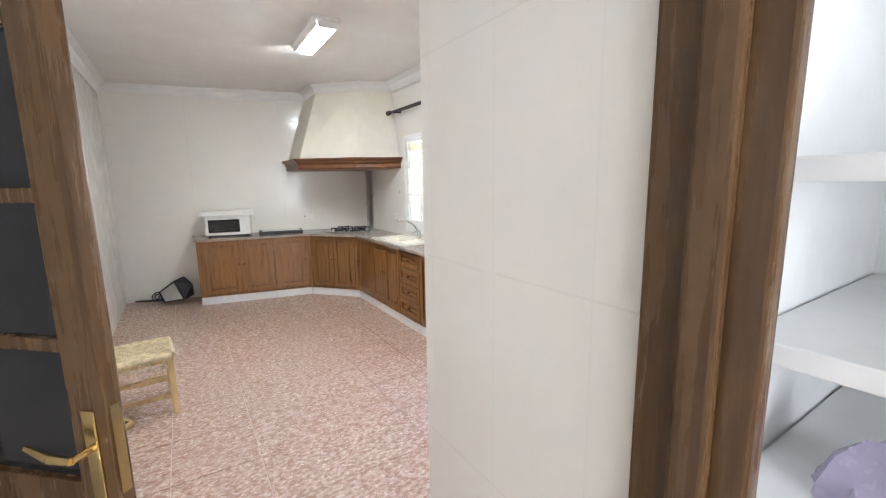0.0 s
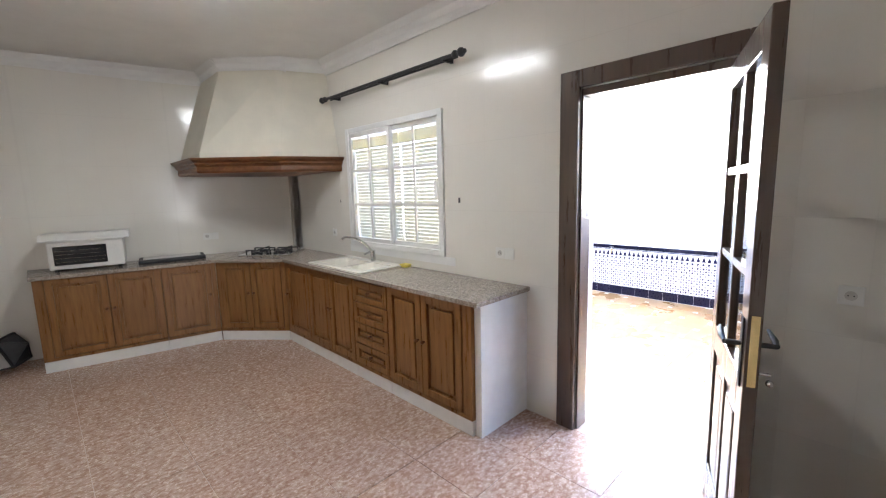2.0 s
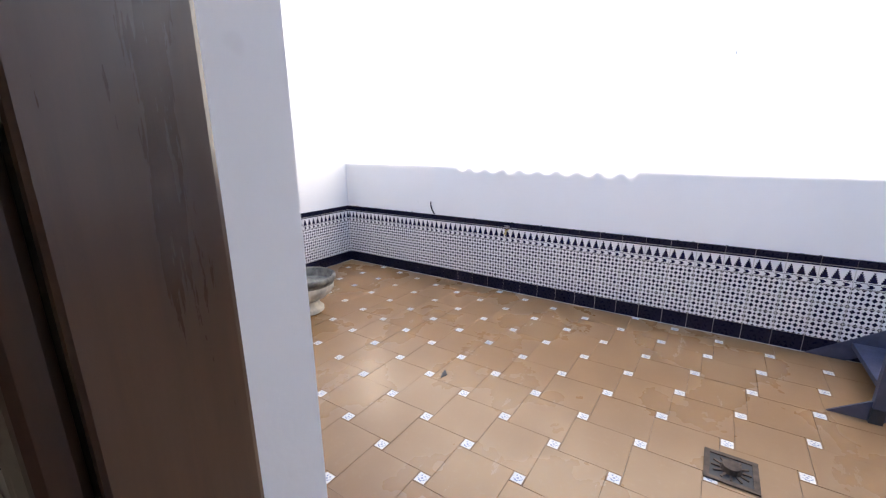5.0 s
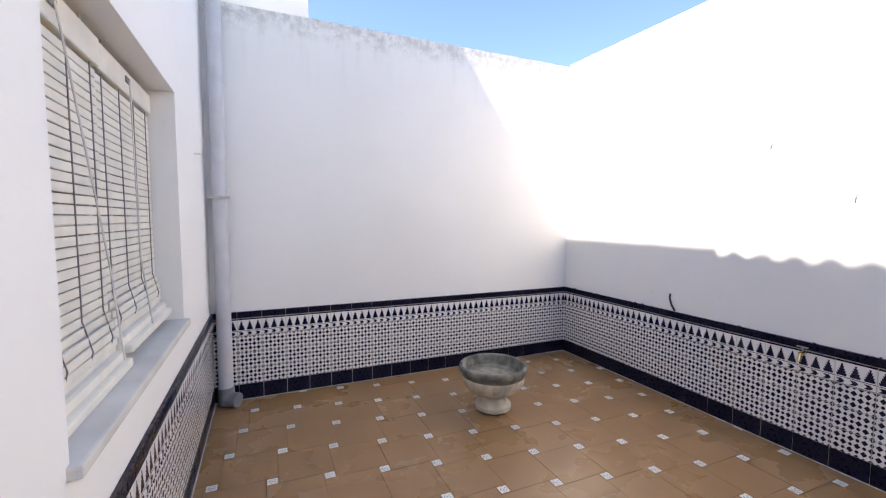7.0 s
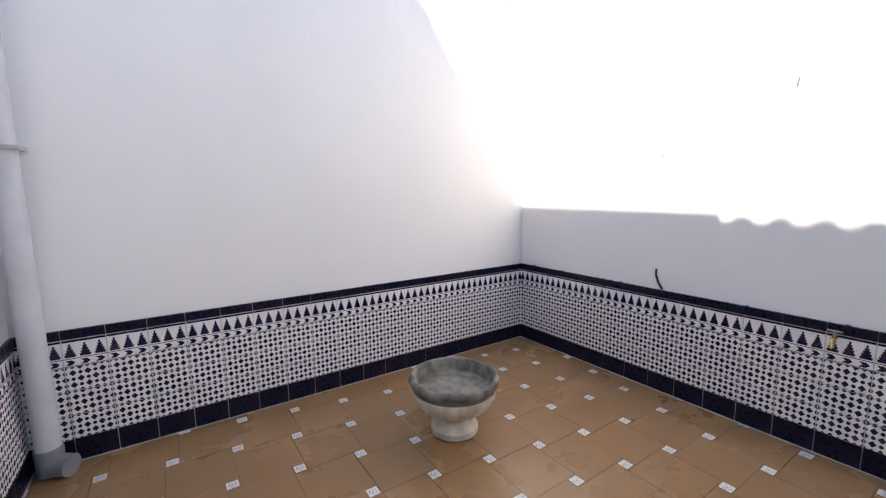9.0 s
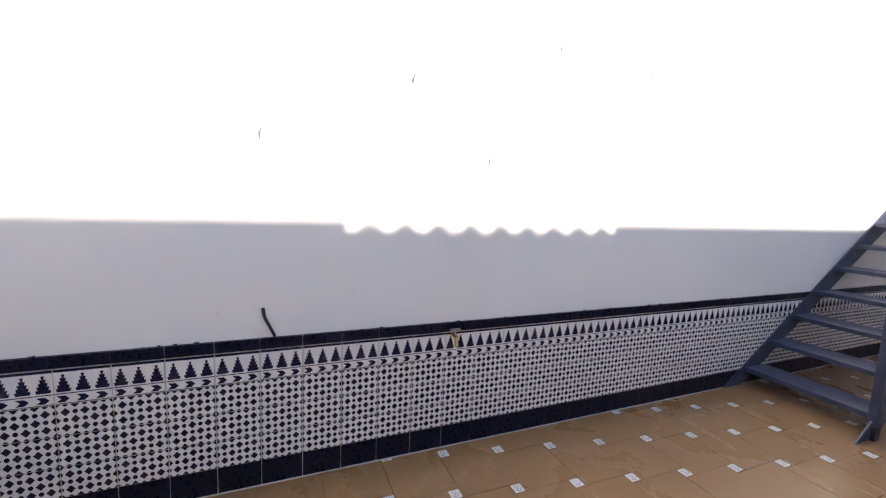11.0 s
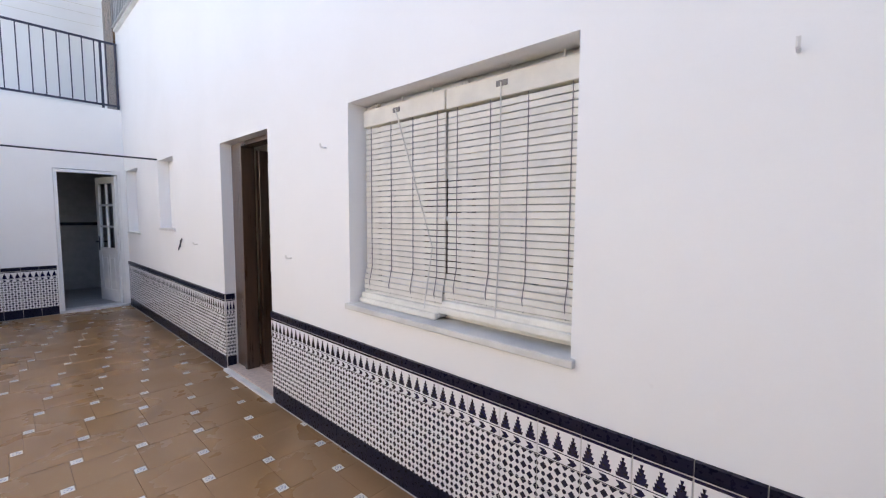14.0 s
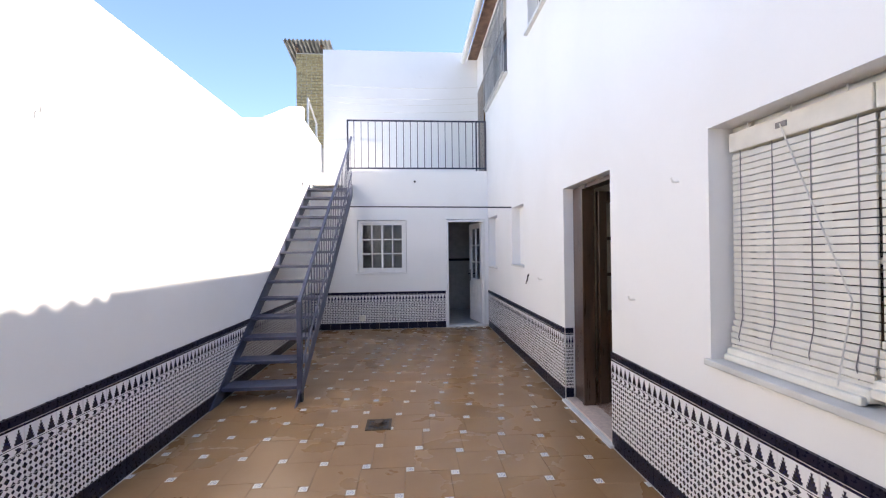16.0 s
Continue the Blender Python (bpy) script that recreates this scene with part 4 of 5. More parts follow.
# ceiling lamp
lamp = thing("ceiling_lamp", "long white ceiling lamp with an open end cap", "lamp", at=(-1.62, 6.76, KC), rz=-1)
bm = bmesh.new()
# Base drawn wide so that it shades the ceiling beside the diffuser.
box(bm, -0.12, 0.12, -0.42, 0.42, -0.035, -0.001, bev=0.01)
part("base", bm, PLASTIC, lamp)
bm = bmesh.new()
prof = [(-0.075, -0.036), (-0.068, -0.075), (-0.035, -0.095), (0.035, -0.095), (0.068, -0.075), (0.075, -0.036)]
rows = [[bm.verts.new((x * k, y, -0.036 + (z + 0.036) * k)) for x, z in prof] for y, k in ((-0.33, 0.8), (-0.30, 1), (0.34, 1), (0.39, 0.75))]
for p, q in zip(rows, rows[1:]):
    for i in range(len(prof) - 1):
        bm.faces.new((p[i], p[i + 1], q[i + 1], q[i]))
bm.faces.new(rows[0])
bm.faces.new(rows[-1])
part("diffuser", bm, LAMP, lamp, "glowing white diffuser")
# Added strips that stop the diffuser's side glow from reaching the ceiling.
for x in (-0.084, 0.084):
    pbox("glow_shield", lamp, PLASTIC, (x - 0.006, x + 0.006, -0.40, 0.41, -0.078, -0.036), bev=0.002)
pbox("end_cap", lamp, IRON, (-0.06, 0.06, -0.385, -0.335, -0.07, -0.036), "dark open end")
pbox("end_rim", lamp, PLASTIC, (-0.075, 0.075, -0.405, -0.387, -0.085, -0.002))


def socket(name, x, y, z, label, two=True, on="x"):
    t = thing(name, label, "socket", at=(x, y, z))
    ax = (-0.009, 0.0)
    for k in range(2 if two else 1):
        o = 0.08 * k
        if on == "x":
            pl = pbox("plate", t, PLASTIC, (ax[0], ax[1], -0.04 - o, 0.04 - o, -0.04, 0.04), bev=0.003)
        else:
            pl = pbox("plate", t, PLASTIC, (-0.04 + o, 0.04 + o, ax[0], ax[1], -0.04, 0.04), bev=0.003)
        if k == 0:
            bm = bmesh.new()
            if on == "x":
                tube(bm, (-0.0095, 0, 0), (-0.0105, 0, 0), 0.02, seg=16)
            else:
                tube(bm, (0, -0.0095, 0), (0, -0.0105, 0), 0.02, seg=16)
            part("well", bm, GROUT, pl)
            for q in (-0.009, 0.009):
                bm = bmesh.new()
                if on == "x":
                    tube(bm, (-0.0105, q, 0), (-0.0115, q, 0), 0.003, seg=8)
                else:
                    tube(bm, (q, -0.0105, 0), (q, -0.0115, 0), 0.003, seg=8)
                part("pin_hole", bm, IRON, pl)
    return t


socket("wall_socket", KX - 0.001, 5.86, 1.16, "white wall socket with a blank plate above the worktop")
socket("wall_socket", KX - 0.001, 8.16, 1.19, "white wall socket near the tap", False)
socket("wall_socket", -1.15, fy(-1.15) - 0.002, 1.16, "white double wall socket by the hob", True, "y").rotation_euler = (0, 0, -0.216)
socket("wall_socket", -1.92, fy(-1.92) - 0.002, 1.16, "white wall socket behind the toaster oven", True, "y").rotation_euler = (0, 0, -0.216)
socket("wall_socket", -3.28, fy(-3.28) - 0.002, 0.62, "white wall socket low on the end wall", True, "y").rotation_euler = (0, 0, -0.216)
socket("light_switch", KX - 0.001, 4.05, 1.14, "white light switch beside the kitchen door", False)
solid("wall_hole", IRON, [(KX - 0.003, KX + 0.002, 6.25, 6.268, 1.52, 1.56)], "small dark hole drilled in the wall tiles", "hole")
solid("wall_hole", IRON, [(KX - 0.003, KX + 0.002, 8.0, 8.012, 1.52, 1.55)], "small dark hole drilled in the wall tiles", "hole")


# rush chair
def chair():
    t = thing("rush_chair", "pale wooden chair with a frayed woven rush seat", "chair", at=(-3.16, 6.38, KZ), rz=5)
    # the chair faces +x; its back stands toward the wall
    for y in (-0.19, 0.19):
        bm = bmesh.new()
        bar(bm, (-0.17, y * 0.9, 0), (-0.17, y * 0.9, 0.44), 0.036, 0.036)
        bar(bm, (-0.17, y * 0.9, 0.43), (-0.235, y * 0.9, 0.93), 0.034, 0.03)
        tube(bm, (-0.235, y * 0.9, 0.92), (-0.237, y * 0.9, 0.965), 0.018, 0.01, 8)
        part("back_leg", bm, PALEWOOD, t)
        bm = bmesh.new()
        bar(bm, (0.20, y, 0), (0.20, y, 0.45), 0.038, 0.038)
        part("front_leg", bm, PALEWOOD, t)
        for z in (0.14, 0.27):
            bm = bmesh.new()
            bar(bm, (-0.17, y * 0.93, z), (0.20, y, z), 0.02, 0.03)
            part("stretcher", bm, PALEWOOD, t)
    for x, z in ((0.20, 0.2), (-0.17, 0.2), (-0.17, 0.33)):
        bm = bmesh.new()
        bar(bm, (x, -0.18, z), (x, 0.18, z), 0.02, 0.03)
        part("stretcher", bm, PALEWOOD, t)
    for z in (0.58, 0.70, 0.83):
        bm = bmesh.new()
        x = -0.17 - 0.065 * (z - 0.43) / 0.5
        box(bm, x - 0.008, x + 0.008, -0.165, 0.165, z - 0.03, z + 0.03, bev=0.005)
        part("back_slat", bm, PALEWOOD, t)
    bm = bmesh.new()
    rng = random.Random(4)
    n = 22
    for tri in range(4):
        for i in range(n):
            f = (i + 0.5) / n
            a = 0.205 * f
            r = 0.0062
            zz = 0.452 + rng.uniform(-0.003, 0.003) - 0.02 * (1 - f)
            c = Vector((0.015, 0, 0))
            if tri % 2 == 0:
                s = 1 if tri == 0 else -1
                p, q = (s * a * 0.98, -a, zz), (s * a * 0.98, a, zz)
            else:
                s = 1 if tri == 1 else -1
                p, q = (-a, s * a * 0.98, zz), (a, s * a * 0.98, zz)
            tube(bm, Vector(p) + c, Vector(q) + c, r, seg=6)
    box(bm, -0.18, 0.21, -0.195, 0.195, 0.415, 0.432)
    for y in (-0.2, 0.2):
        tube(bm, (-0.17, y, 0.435), (0.21, y, 0.435), 0.022, seg=8)
    for x in (-0.18, 0.215):
        tube(bm, (x, -0.2, 0.435), (x, 0.2, 0.435), 0.022, seg=8)
    seat = part("seat", bm, RUSH, t, "frayed woven rush seat")
    bm = bmesh.new()
    for i in range(26):
        p = Vector((rng.uniform(-0.12, 0.2), rng.uniform(-0.2, 0.1), 0.42))
        for k in range(4):
            q = p + Vector((rng.uniform(-0.04, 0.04), rng.uniform(-0.04, 0.04), rng.uniform(-0.06, -0.015)))
            tube(bm, p, q, 0.0022, seg=4)
            p = q
    part("loose_strands", bm, RUSH, seat)


chair()


# lantern lying on the floor
def lantern():
    t = thing("street_lantern", "black iron wall lantern lying on the kitchen floor", "lantern", at=(-2.95, 9.55, KZ), rz=-25)
    bm = bmesh.new()
    c, rot = Vector((0, 0, 0.17)), Euler((0, radians(68), 0)).to_matrix()
    lo = [Vector((x * 0.075, y * 0.075, -0.16)) for x, y in ((-1, -1), (1, -1), (1, 1), (-1, 1))]
    hi = [Vector((x * 0.135, y * 0.135, 0.12)) for x, y in ((-1, -1), (1, -1), (1, 1), (-1, 1))]
    P = [c + rot @ v for v in lo]
    Q = [c + rot @ v for v in hi]
    top = c + rot @ Vector((0, 0, 0.24))
    for i in range(4):
        bar(bm, P[i], Q[i], 0.014, 0.014)
        bar(bm, P[i], P[(i + 1) % 4], 0.016, 0.016)
        bar(bm, Q[i], Q[(i + 1) % 4], 0.018, 0.018)
        bar(bm, Q[i], top, 0.012, 0.012)
    part("cage", bm, IRON, t, "black iron cage")
    bm = bmesh.new()
    tops = [bm.verts.new(v) for v in Q]
    ap = bm.verts.new(top)
    for i in range(4):
        bm.faces.new((tops[i], tops[(i + 1) % 4], ap))
    part("roof", bm, IRON, t)
    bm = bmesh.new()
    A = [bm.verts.new(c + rot @ (v * 0.96)) for v in lo]
    B = [bm.verts.new(c + rot @ (v * 0.96)) for v in hi]
    for i in range(4):
        bm.faces.new((A[i], A[(i + 1) % 4], B[(i + 1) % 4], B[i]))
    part("glass", bm, FROST, t, "frosted glass panes")
    bm = bmesh.new()
    bar(bm, (-0.1, 0.02, 0.05), (-0.62, 0.14, 0.012), 0.02, 0.02)
    prev = None
    for k in range(26):
        a = k / 25 * 4.2 * math.pi
        r = 0.09 * (1 - k / 32)
        p = Vector((-0.26 + r * math.cos(a), 0.03 + r * 0.3 * math.sin(a), 0.09 + r * 0.8 * math.sin(a)))
        if prev is not None:
            tube(bm, prev, p, 0.008, seg=6)
        prev = p
    part("bracket", bm, IRON, t, "scrolled iron bracket")


lantern()

# ---- patio things ----
# stairs
st = thing("metal_stairs", "blue-grey painted open steel stairs with a baluster rail", "stairs", at=(0, 0, 0))
NX0, NX1, NS, SY = 2.76, 3.585, 14, 3.93
RUN = SY / NS
for i in range(NS):
    y, z = SY - RUN * i, 0.15 + 0.2045 * i
    bm = bmesh.new()
    box(bm, NX0 + 0.012, NX1 - 0.012, y - 0.25, y + 0.01, z - 0.035, z, bev=0.003)
    part("tread", bm, BLUESTEEL, st)
for x in (NX0, NX1):
    bm = bmesh.new()
    s = 0.012
    side_prism(bm, [(SY + 0.25, 0.0), (SY + 0.02, 0.0), (0.0, 2.68), (0.0, 2.92), (0.06, 2.92)], x - 0.006, x + 0.006)
    part("stringer", bm, BLUESTEEL, st)
bm = bmesh.new()
box(bm, NX0 - 0.025, NX0 + 0.025, SY + 0.02, SY + 0.07, 0, 1.05, bev=0.003)
post0 = part("newel_post", bm, BLUESTEEL, st)
pbox("foot", post0, IRON, (NX0 - 0.03, NX0 + 0.03, SY + 0.015, SY + 0.075, 0, 0.09))
bm = bmesh.new()
bar(bm, (NX0, SY + 0.045, 1.04), (NX0, 0.05, 1.04 + 2.83), 0.035, 0.03)
part("handrail", bm, BLUESTEEL, st)
bm = bmesh.new()
bar(bm, (NX0, SY + 0.045, 0.30), (NX0, 0.05, 0.30 + 2.83), 0.02, 0.02)
part("lower_rail", bm, BLUESTEEL, st)
for i in range(27):
    f = (i + 0.7) / 27.2
    y, z = SY + 0.045 - (SY - 0.005) * f, 2.83 * f
    bm = bmesh.new()
    bar(bm, (NX0, y, z + 0.12), (NX0, y, z + 1.03), 0.012, 0.012)
    part("baluster", bm, BLUESTEEL, st)
solid("stair_landing", STONE, [(2.96, W - 0.002, -0.6, -0.0, 2.80, 2.842)], "white landing slab at the stair head", "landing", "structure")

# terrace railing
rl = thing("terrace_railing", "dark blue iron railing along the terrace edge", "railing")
RX0, RX1, RZ0, RZ1 = 0.01, 2.86, 3.26, 4.23
for z in (RZ0, RZ1):
    pbox("rail", rl, RAILSTEEL, (RX0, RX1, -0.045, -0.015, z - 0.014, z + 0.014), bev=0.003)
for x in (RX0 + 0.02, 0.22, RX1 - 0.015):
    pbox("post", rl, RAILSTEEL, (x - 0.016, x + 0.016, -0.046, -0.014, 3.195 if x > 1 else 3.2, RZ1), bev=0.003)
for i in range(1, 20):
    x = RX0 + (RX1 - RX0) * i / 20
    pbox("baluster", rl, RAILSTEEL, (x - 0.007, x + 0.007, -0.037, -0.023, RZ0, RZ1))

# back-room window and door
white_window("window_2", -0.05, 1.69, 2.66, 1.14, 2.19, "white twelve-pane window of the back room", axis="x")
solid("window_sill", WHITE, [(1.64, 2.71, -0.12, 0.03, 1.10, 1.135)], "white sill below the back-room window", "sill", "structure", bev=0.006)
d3 = thing("door_3", "white half-glazed back-room door standing open inward", "door", kind="structure")
for x0, x1, z0, z1 in ((0.062, 0.105, 0.04, 2.2), (0.825, 0.868, 0.04, 2.2), (0.105, 0.825, 2.155, 2.2)):
    pbox("frame", d3, WHITE, (x0, x1, -0.08, 0.012, z0, z1), bev=0.004)
leaf3 = new("leaf")
leaf3.parent = d3
leaf3.matrix_basis = pose(0.115, -0.06, 0.05, 0, 0, -77)
glazed_leaf(leaf3, WHITE, 0.70, 2.09, rows=3, cols=2)
lever_set(leaf3, 0.65, 1.0, IRON, 0.021)
solid("door_sill", STONE, [(0.04, 0.89, -0.2, 0.035, 0.0, 0.042)], "white sill of the back-room door", "sill", "structure", bev=0.004)
solid("tile_band", NAVYTILE, [(0.05, 1.2, -2.398, -2.392, 1.30, 1.36)], "dark tile band in the back room", "tile band")
# small recessed windows
for k, (y0, y1, z0, z1) in enumerate(((0.1, 0.9, 1.24, 2.22), (2.03, 2.72, 1.34, 2.22))):
    wnd = thing(f"window_{k + 3}", "small walled-up window recess in the house wall", "window", kind="structure")
    pbox("frame", wnd, WHITE, (-0.19, -0.143, y0, y1, z0, z1))
    pbox("infill", wnd, PLASTER, (-0.142, -0.128, y0 + 0.002, y1 - 0.002, z0 + 0.004, z1 - 0.002))
    pbox("sill", wnd, STONE, (-0.127, 0.02, y0 - 0.01, y1 + 0.01, z0 - 0.025, z0 + 0.004), bev=0.004)
# upper windows and grille
for k, (y0, y1, z0, z1) in enumerate(UP):
    wnd = thing(f"window_{k + 5}", "upper window of the house", "window", kind="structure")
    pbox("frame", wnd, WHITE, (-0.19, -0.143, y0, y1, z0, z1))
    pbox("pane", wnd, BLACKGLASS, (-0.142, -0.136, y0 + 0.06, y1 - 0.06, z0 + 0.06, z1 - 0.06))
    pbox("sill", wnd, STONE, (-0.13, 0.05, y0 - 0.04, y1 + 0.04, z0 - 0.035, z0), bev=0.005)
gr = thing("window_grille", "pale iron grille in front of an upper window", "grille")
for z in (4.46, 5.1, 5.74):
    pbox("cross_bar", gr, GALV, (0.05, 0.075, 0.05, 1.86, z - 0.012, z + 0.012))
for i in range(17):
    y = 0.06 + 1.79 * i / 16
    pbox("bar", gr, GALV, (0.056, 0.069, y - 0.006, y + 0.006, 4.46, 5.74))
for y, z in ((0.06, 4.46), (1.85, 4.46), (0.06, 5.74), (1.85, 5.74)):
    pbox("fixing", gr, IRON, (-0.01, 0.06, y - 0.01, y + 0.01, z - 0.01, z + 0.01))
bm = bmesh.new()
tube(bm, (0.33, -1.1, EAVE - 0.10), (0.33, 1.6, EAVE - 0.10), 0.068, seg=16)
gut = thing("gutter", "white gutter pipe below the eave", "gutter")
part("pipe", bm, WHITE, gut, smooth=True)
for y in (-0.9, 0.2, 1.3):
    pbox("bracket", gut, GALV, (0.2, 0.34, y - 0.01, y + 0.01, EAVE - 0.038, EAVE - 0.02))
solid("terrace_door", BROWNWOOD, [(-0.01, 0.03, -0.95, -0.15, 3.2, 5.2)], "brown door from the house to the terrace", "door", bev=0.01)
for z in (4.75, 4.92, 5.05, 5.3):
    bm = bmesh.new()
    p = None
    for k in range(13):
        f = k / 12
        q = Vector((0.02 + 3.4 * f, -0.9, z - 0.06 * (1 - (2 * f - 1) ** 2)))
        if p is not None:
            tube(bm, p, q, 0.004, seg=5)
        p = q
    tagged(new("clothes_line", mesh_of("clothes_line", bm, CORD)), "sagging clothes line above the terrace", "clothes line")

# brick pier with corrugated roof
pier = thing("brick_pier", "ochre brick pier behind the terrace wall", "pier")
pbox("core", pier, GROUT, (3.565, 4.245, -1.93, -1.52, 0, 6.28))
shared = {}
for r in range(31):
    z = 4.03 + 0.072 * r
    edges = (3.56, 3.785, 4.01, 4.25) if r % 2 else (3.56, 3.67, 3.9, 4.13, 4.25)
    for x0, x1 in zip(edges, edges[1:]):
        key = round(x1 - x0, 3)
        if key not in shared:
            bm = bmesh.new()
            box(bm, 0.005, key - 0.006, 0, 0.05, 0, 0.06, bev=0.004)
            shared[key] = mesh_of("brick", bm, BRICK)
        ob = new("brick", shared[key])
        ob.parent = pier
        ob.location = (x0, -1.552 + random.uniform(0, 0.014), z)
canopy = thing("corrugated_roof", "weathered corrugated sheet roof on the brick pier", "roof")
bm = bmesh.new()
cols = 72
rows = [[bm.verts.new((3.40 + 1.08 * i / cols, y, z + 0.024 * math.sin(2 * math.pi * i / 6.0))) for i in range(cols + 1)] for y, z in ((-2.6, 6.26), (-1.24, 6.46))]
for i in range(cols):
    bm.faces.new((rows[0][i], rows[0][i + 1], rows[1][i + 1], rows[1][i]))
bmesh.ops.solidify(bm, geom=bm.faces[:], thickness=0.008)
part("sheet", bm, CORRU, canopy)
for x in (3.62, 4.19):
    bm = bmesh.new()
    bar(bm, (x, -1.36, 6.375), (x, -2.5, 6.21), 0.06, 0.08)
    part("beam", bm, DARKWOOD, canopy)
tr = thing("terrace_handrail", "galvanised tube handrail beside the stair head", "handrail")
for a, b in (((3.68, -0.25, 3.7), (3.68, -0.25, 4.75)), ((3.68, -0.25, 4.75), (3.68, -1.0, 4.45)), ((3.68, -1.0, 4.45), (3.68, -1.0, 3.6))):
    bm = bmesh.new()
    tube(bm, a, b, 0.022, seg=10)
    part("tube", bm, GALV, tr)


# pot
def urn():
    t = thing("stone_urn", "weathered cast-stone garden urn with a fluted bowl, empty", "plant pot", at=(2.08, 8.0, 0.003))
    bm = bmesh.new()
    prof = [(0.125, 0), (0.145, 0.012), (0.145, 0.045), (0.128, 0.06), (0.108, 0.085), (0.10, 0.11), (0.115, 0.13), (0.165, 0.15), (0.215, 0.19), (0.243, 0.235), (0.252, 0.27), (0.25, 0.285), (0.238, 0.284), (0.2, 0.2), (0.14, 0.17)]

    def ripple(i, a):
        return (0.009 * abs(math.sin(a * 9)) ** 0.6 - 0.004) if 6 < i < 10 else 0.0

    lathe(bm, prof, 144, ripple)
    part("bowl", bm, CAST, t, "pale fluted bowl and foot", True)
    bm = bmesh.new()
    prof = [(0.24, 0.283), (0.252, 0.284), (0.256, 0.305), (0.262, 0.31), (0.272, 0.325), (0.274, 0.345), (0.268, 0.36), (0.255, 0.366), (0.243, 0.36), (0.235, 0.34), (0.22, 0.25), (0.16, 0.19)]
    lathe(bm, prof, 96, lambda i, a: 0.004 * math.sin(a * 30) * math.sin(a * 11) if i in (4, 5) else 0.0)
    part("rim", bm, CASTDARK, t, "dark weathered carved rim", True)


urn()

# downpipe in the corner
dp = thing("downpipe", "grey plastic downpipe with an elbow in the patio corner", "pipe")
bm = bmesh.new()
tube(bm, (0.10, L - 0.09, 0.10), (0.10, L - 0.09, 3.4), 0.055, seg=16)
part("pipe", bm, GREYPVC, dp, smooth=True)
bm = bmesh.new()
tube(bm, (0.10, L - 0.09, 0.02), (0.10, L - 0.09, 0.16), 0.062, seg=16)
tube(bm, (0.10, L - 0.09, 0.062), (0.19, L - 0.15, 0.058), 0.058, seg=16)
part("elbow", bm, DARKPVC, dp, smooth=True)
bm = bmesh.new()
box(bm, 0.03, 0.17, L - 0.155, L - 0.002, 1.68, 1.70)
part("clip", bm, GALV, dp)

# chipped floor tile
bm = bmesh.new()
prism(bm, [(1.80, 6.30), (1.86, 6.285), (1.905, 6.33), (1.86, 6.325)], 0.0, 0.003)
tagged(new("tile_chip", mesh_of("tile_chip", bm, IRON)), "dark chipped corner of a cracked floor tile", "chip")

# drain, tap and odd fixings
dn = thing("floor_drain", "rusty square drain grate with a round hub in the patio floor", "drain", at=(1.886, 4.66, 0.0))
bm = bmesh.new()
for x in (-0.1, 0.1):
    box(bm, x - 0.012, x + 0.012, -0.112, 0.112, 0.0, 0.010)
    box(bm, -0.088, 0.088, x - 0.012, x + 0.012, 0.0, 0.010)
part("frame", bm, RUST, dn)
bm = bmesh.new()
box(bm, -0.088, 0.088, -0.088, 0.088, 0.0, 0.004)
part("plate", bm, IRON, dn)
for i in range(12):
    a = math.pi * 2 * i / 12
    bm = bmesh.new()
    bar(bm, (0.045 * math.cos(a), 0.045 * math.sin(a), 0.007), (0.082 * math.cos(a), 0.082 * math.sin(a), 0.007), 0.01, 0.006)
    part("rib", bm, RUST, dn)
bm = bmesh.new()
tube(bm, (0, 0, 0.004), (0, 0, 0.035), 0.045, 0.04, 18)
part("hub", bm, RUST, dn)
gt = thing("garden_tap", "small brass garden tap on the tiled dado", "tap", at=(W - 0.012, 6.64, 0.68))
bm = bmesh.new()
tube(bm, (0.012, 0, 0), (-0.06, 0, 0), 0.012, seg=10)
tube(bm, (-0.055, 0, 0), (-0.07, 0, -0.05), 0.011, seg=10)
part("body", bm, BRASS, gt)
bm = bmesh.new()
tube(bm, (-0.04, 0, 0), (-0.04, 0, 0.04), 0.006, seg=8)
bar(bm, (-0.04, -0.03, 0.04), (-0.04, 0.03, 0.04), 0.012, 0.008)
part("handle", bm, GALV, gt)
bm = bmesh.new()
for p, q in (((0, 0, 0), (-0.02, 0.02, 0.05)), ((-0.02, 0.02, 0.05), (-0.01, 0.045, 0.10)), ((-0.01, 0.045, 0.10), (0, 0.05, 0.14))):
    tube(bm, p, q, 0.008, seg=6)
ob = tagged(new("cable_stub", mesh_of("cable_stub", bm, CABLE)), "short dark cable stub above the dado", "cable")
ob.location = (W - 0.004, 7.57, 0.755)
for y, z in ((7.62, 1.72), (6.91, 2.05), (6.02, 2.35), (6.45, 1.68), (4.9, 2.2), (5.3, 2.3), (8.3, 2.3)):
    bm = bmesh.new()
    tube(bm, (0.004, 0, 0), (-0.03, 0.004, -0.006), 0.004, seg=6)
    tube(bm, (-0.03, 0.004, -0.006), (-0.03, 0.006, 0.02), 0.004, seg=6)
    o = tagged(new("wall_hook", mesh_of("wall_hook", bm, GALV)), "small rusty hook in the rendered wall", "hook", "boundary wall hooks")
    o.location = (W, y, z)
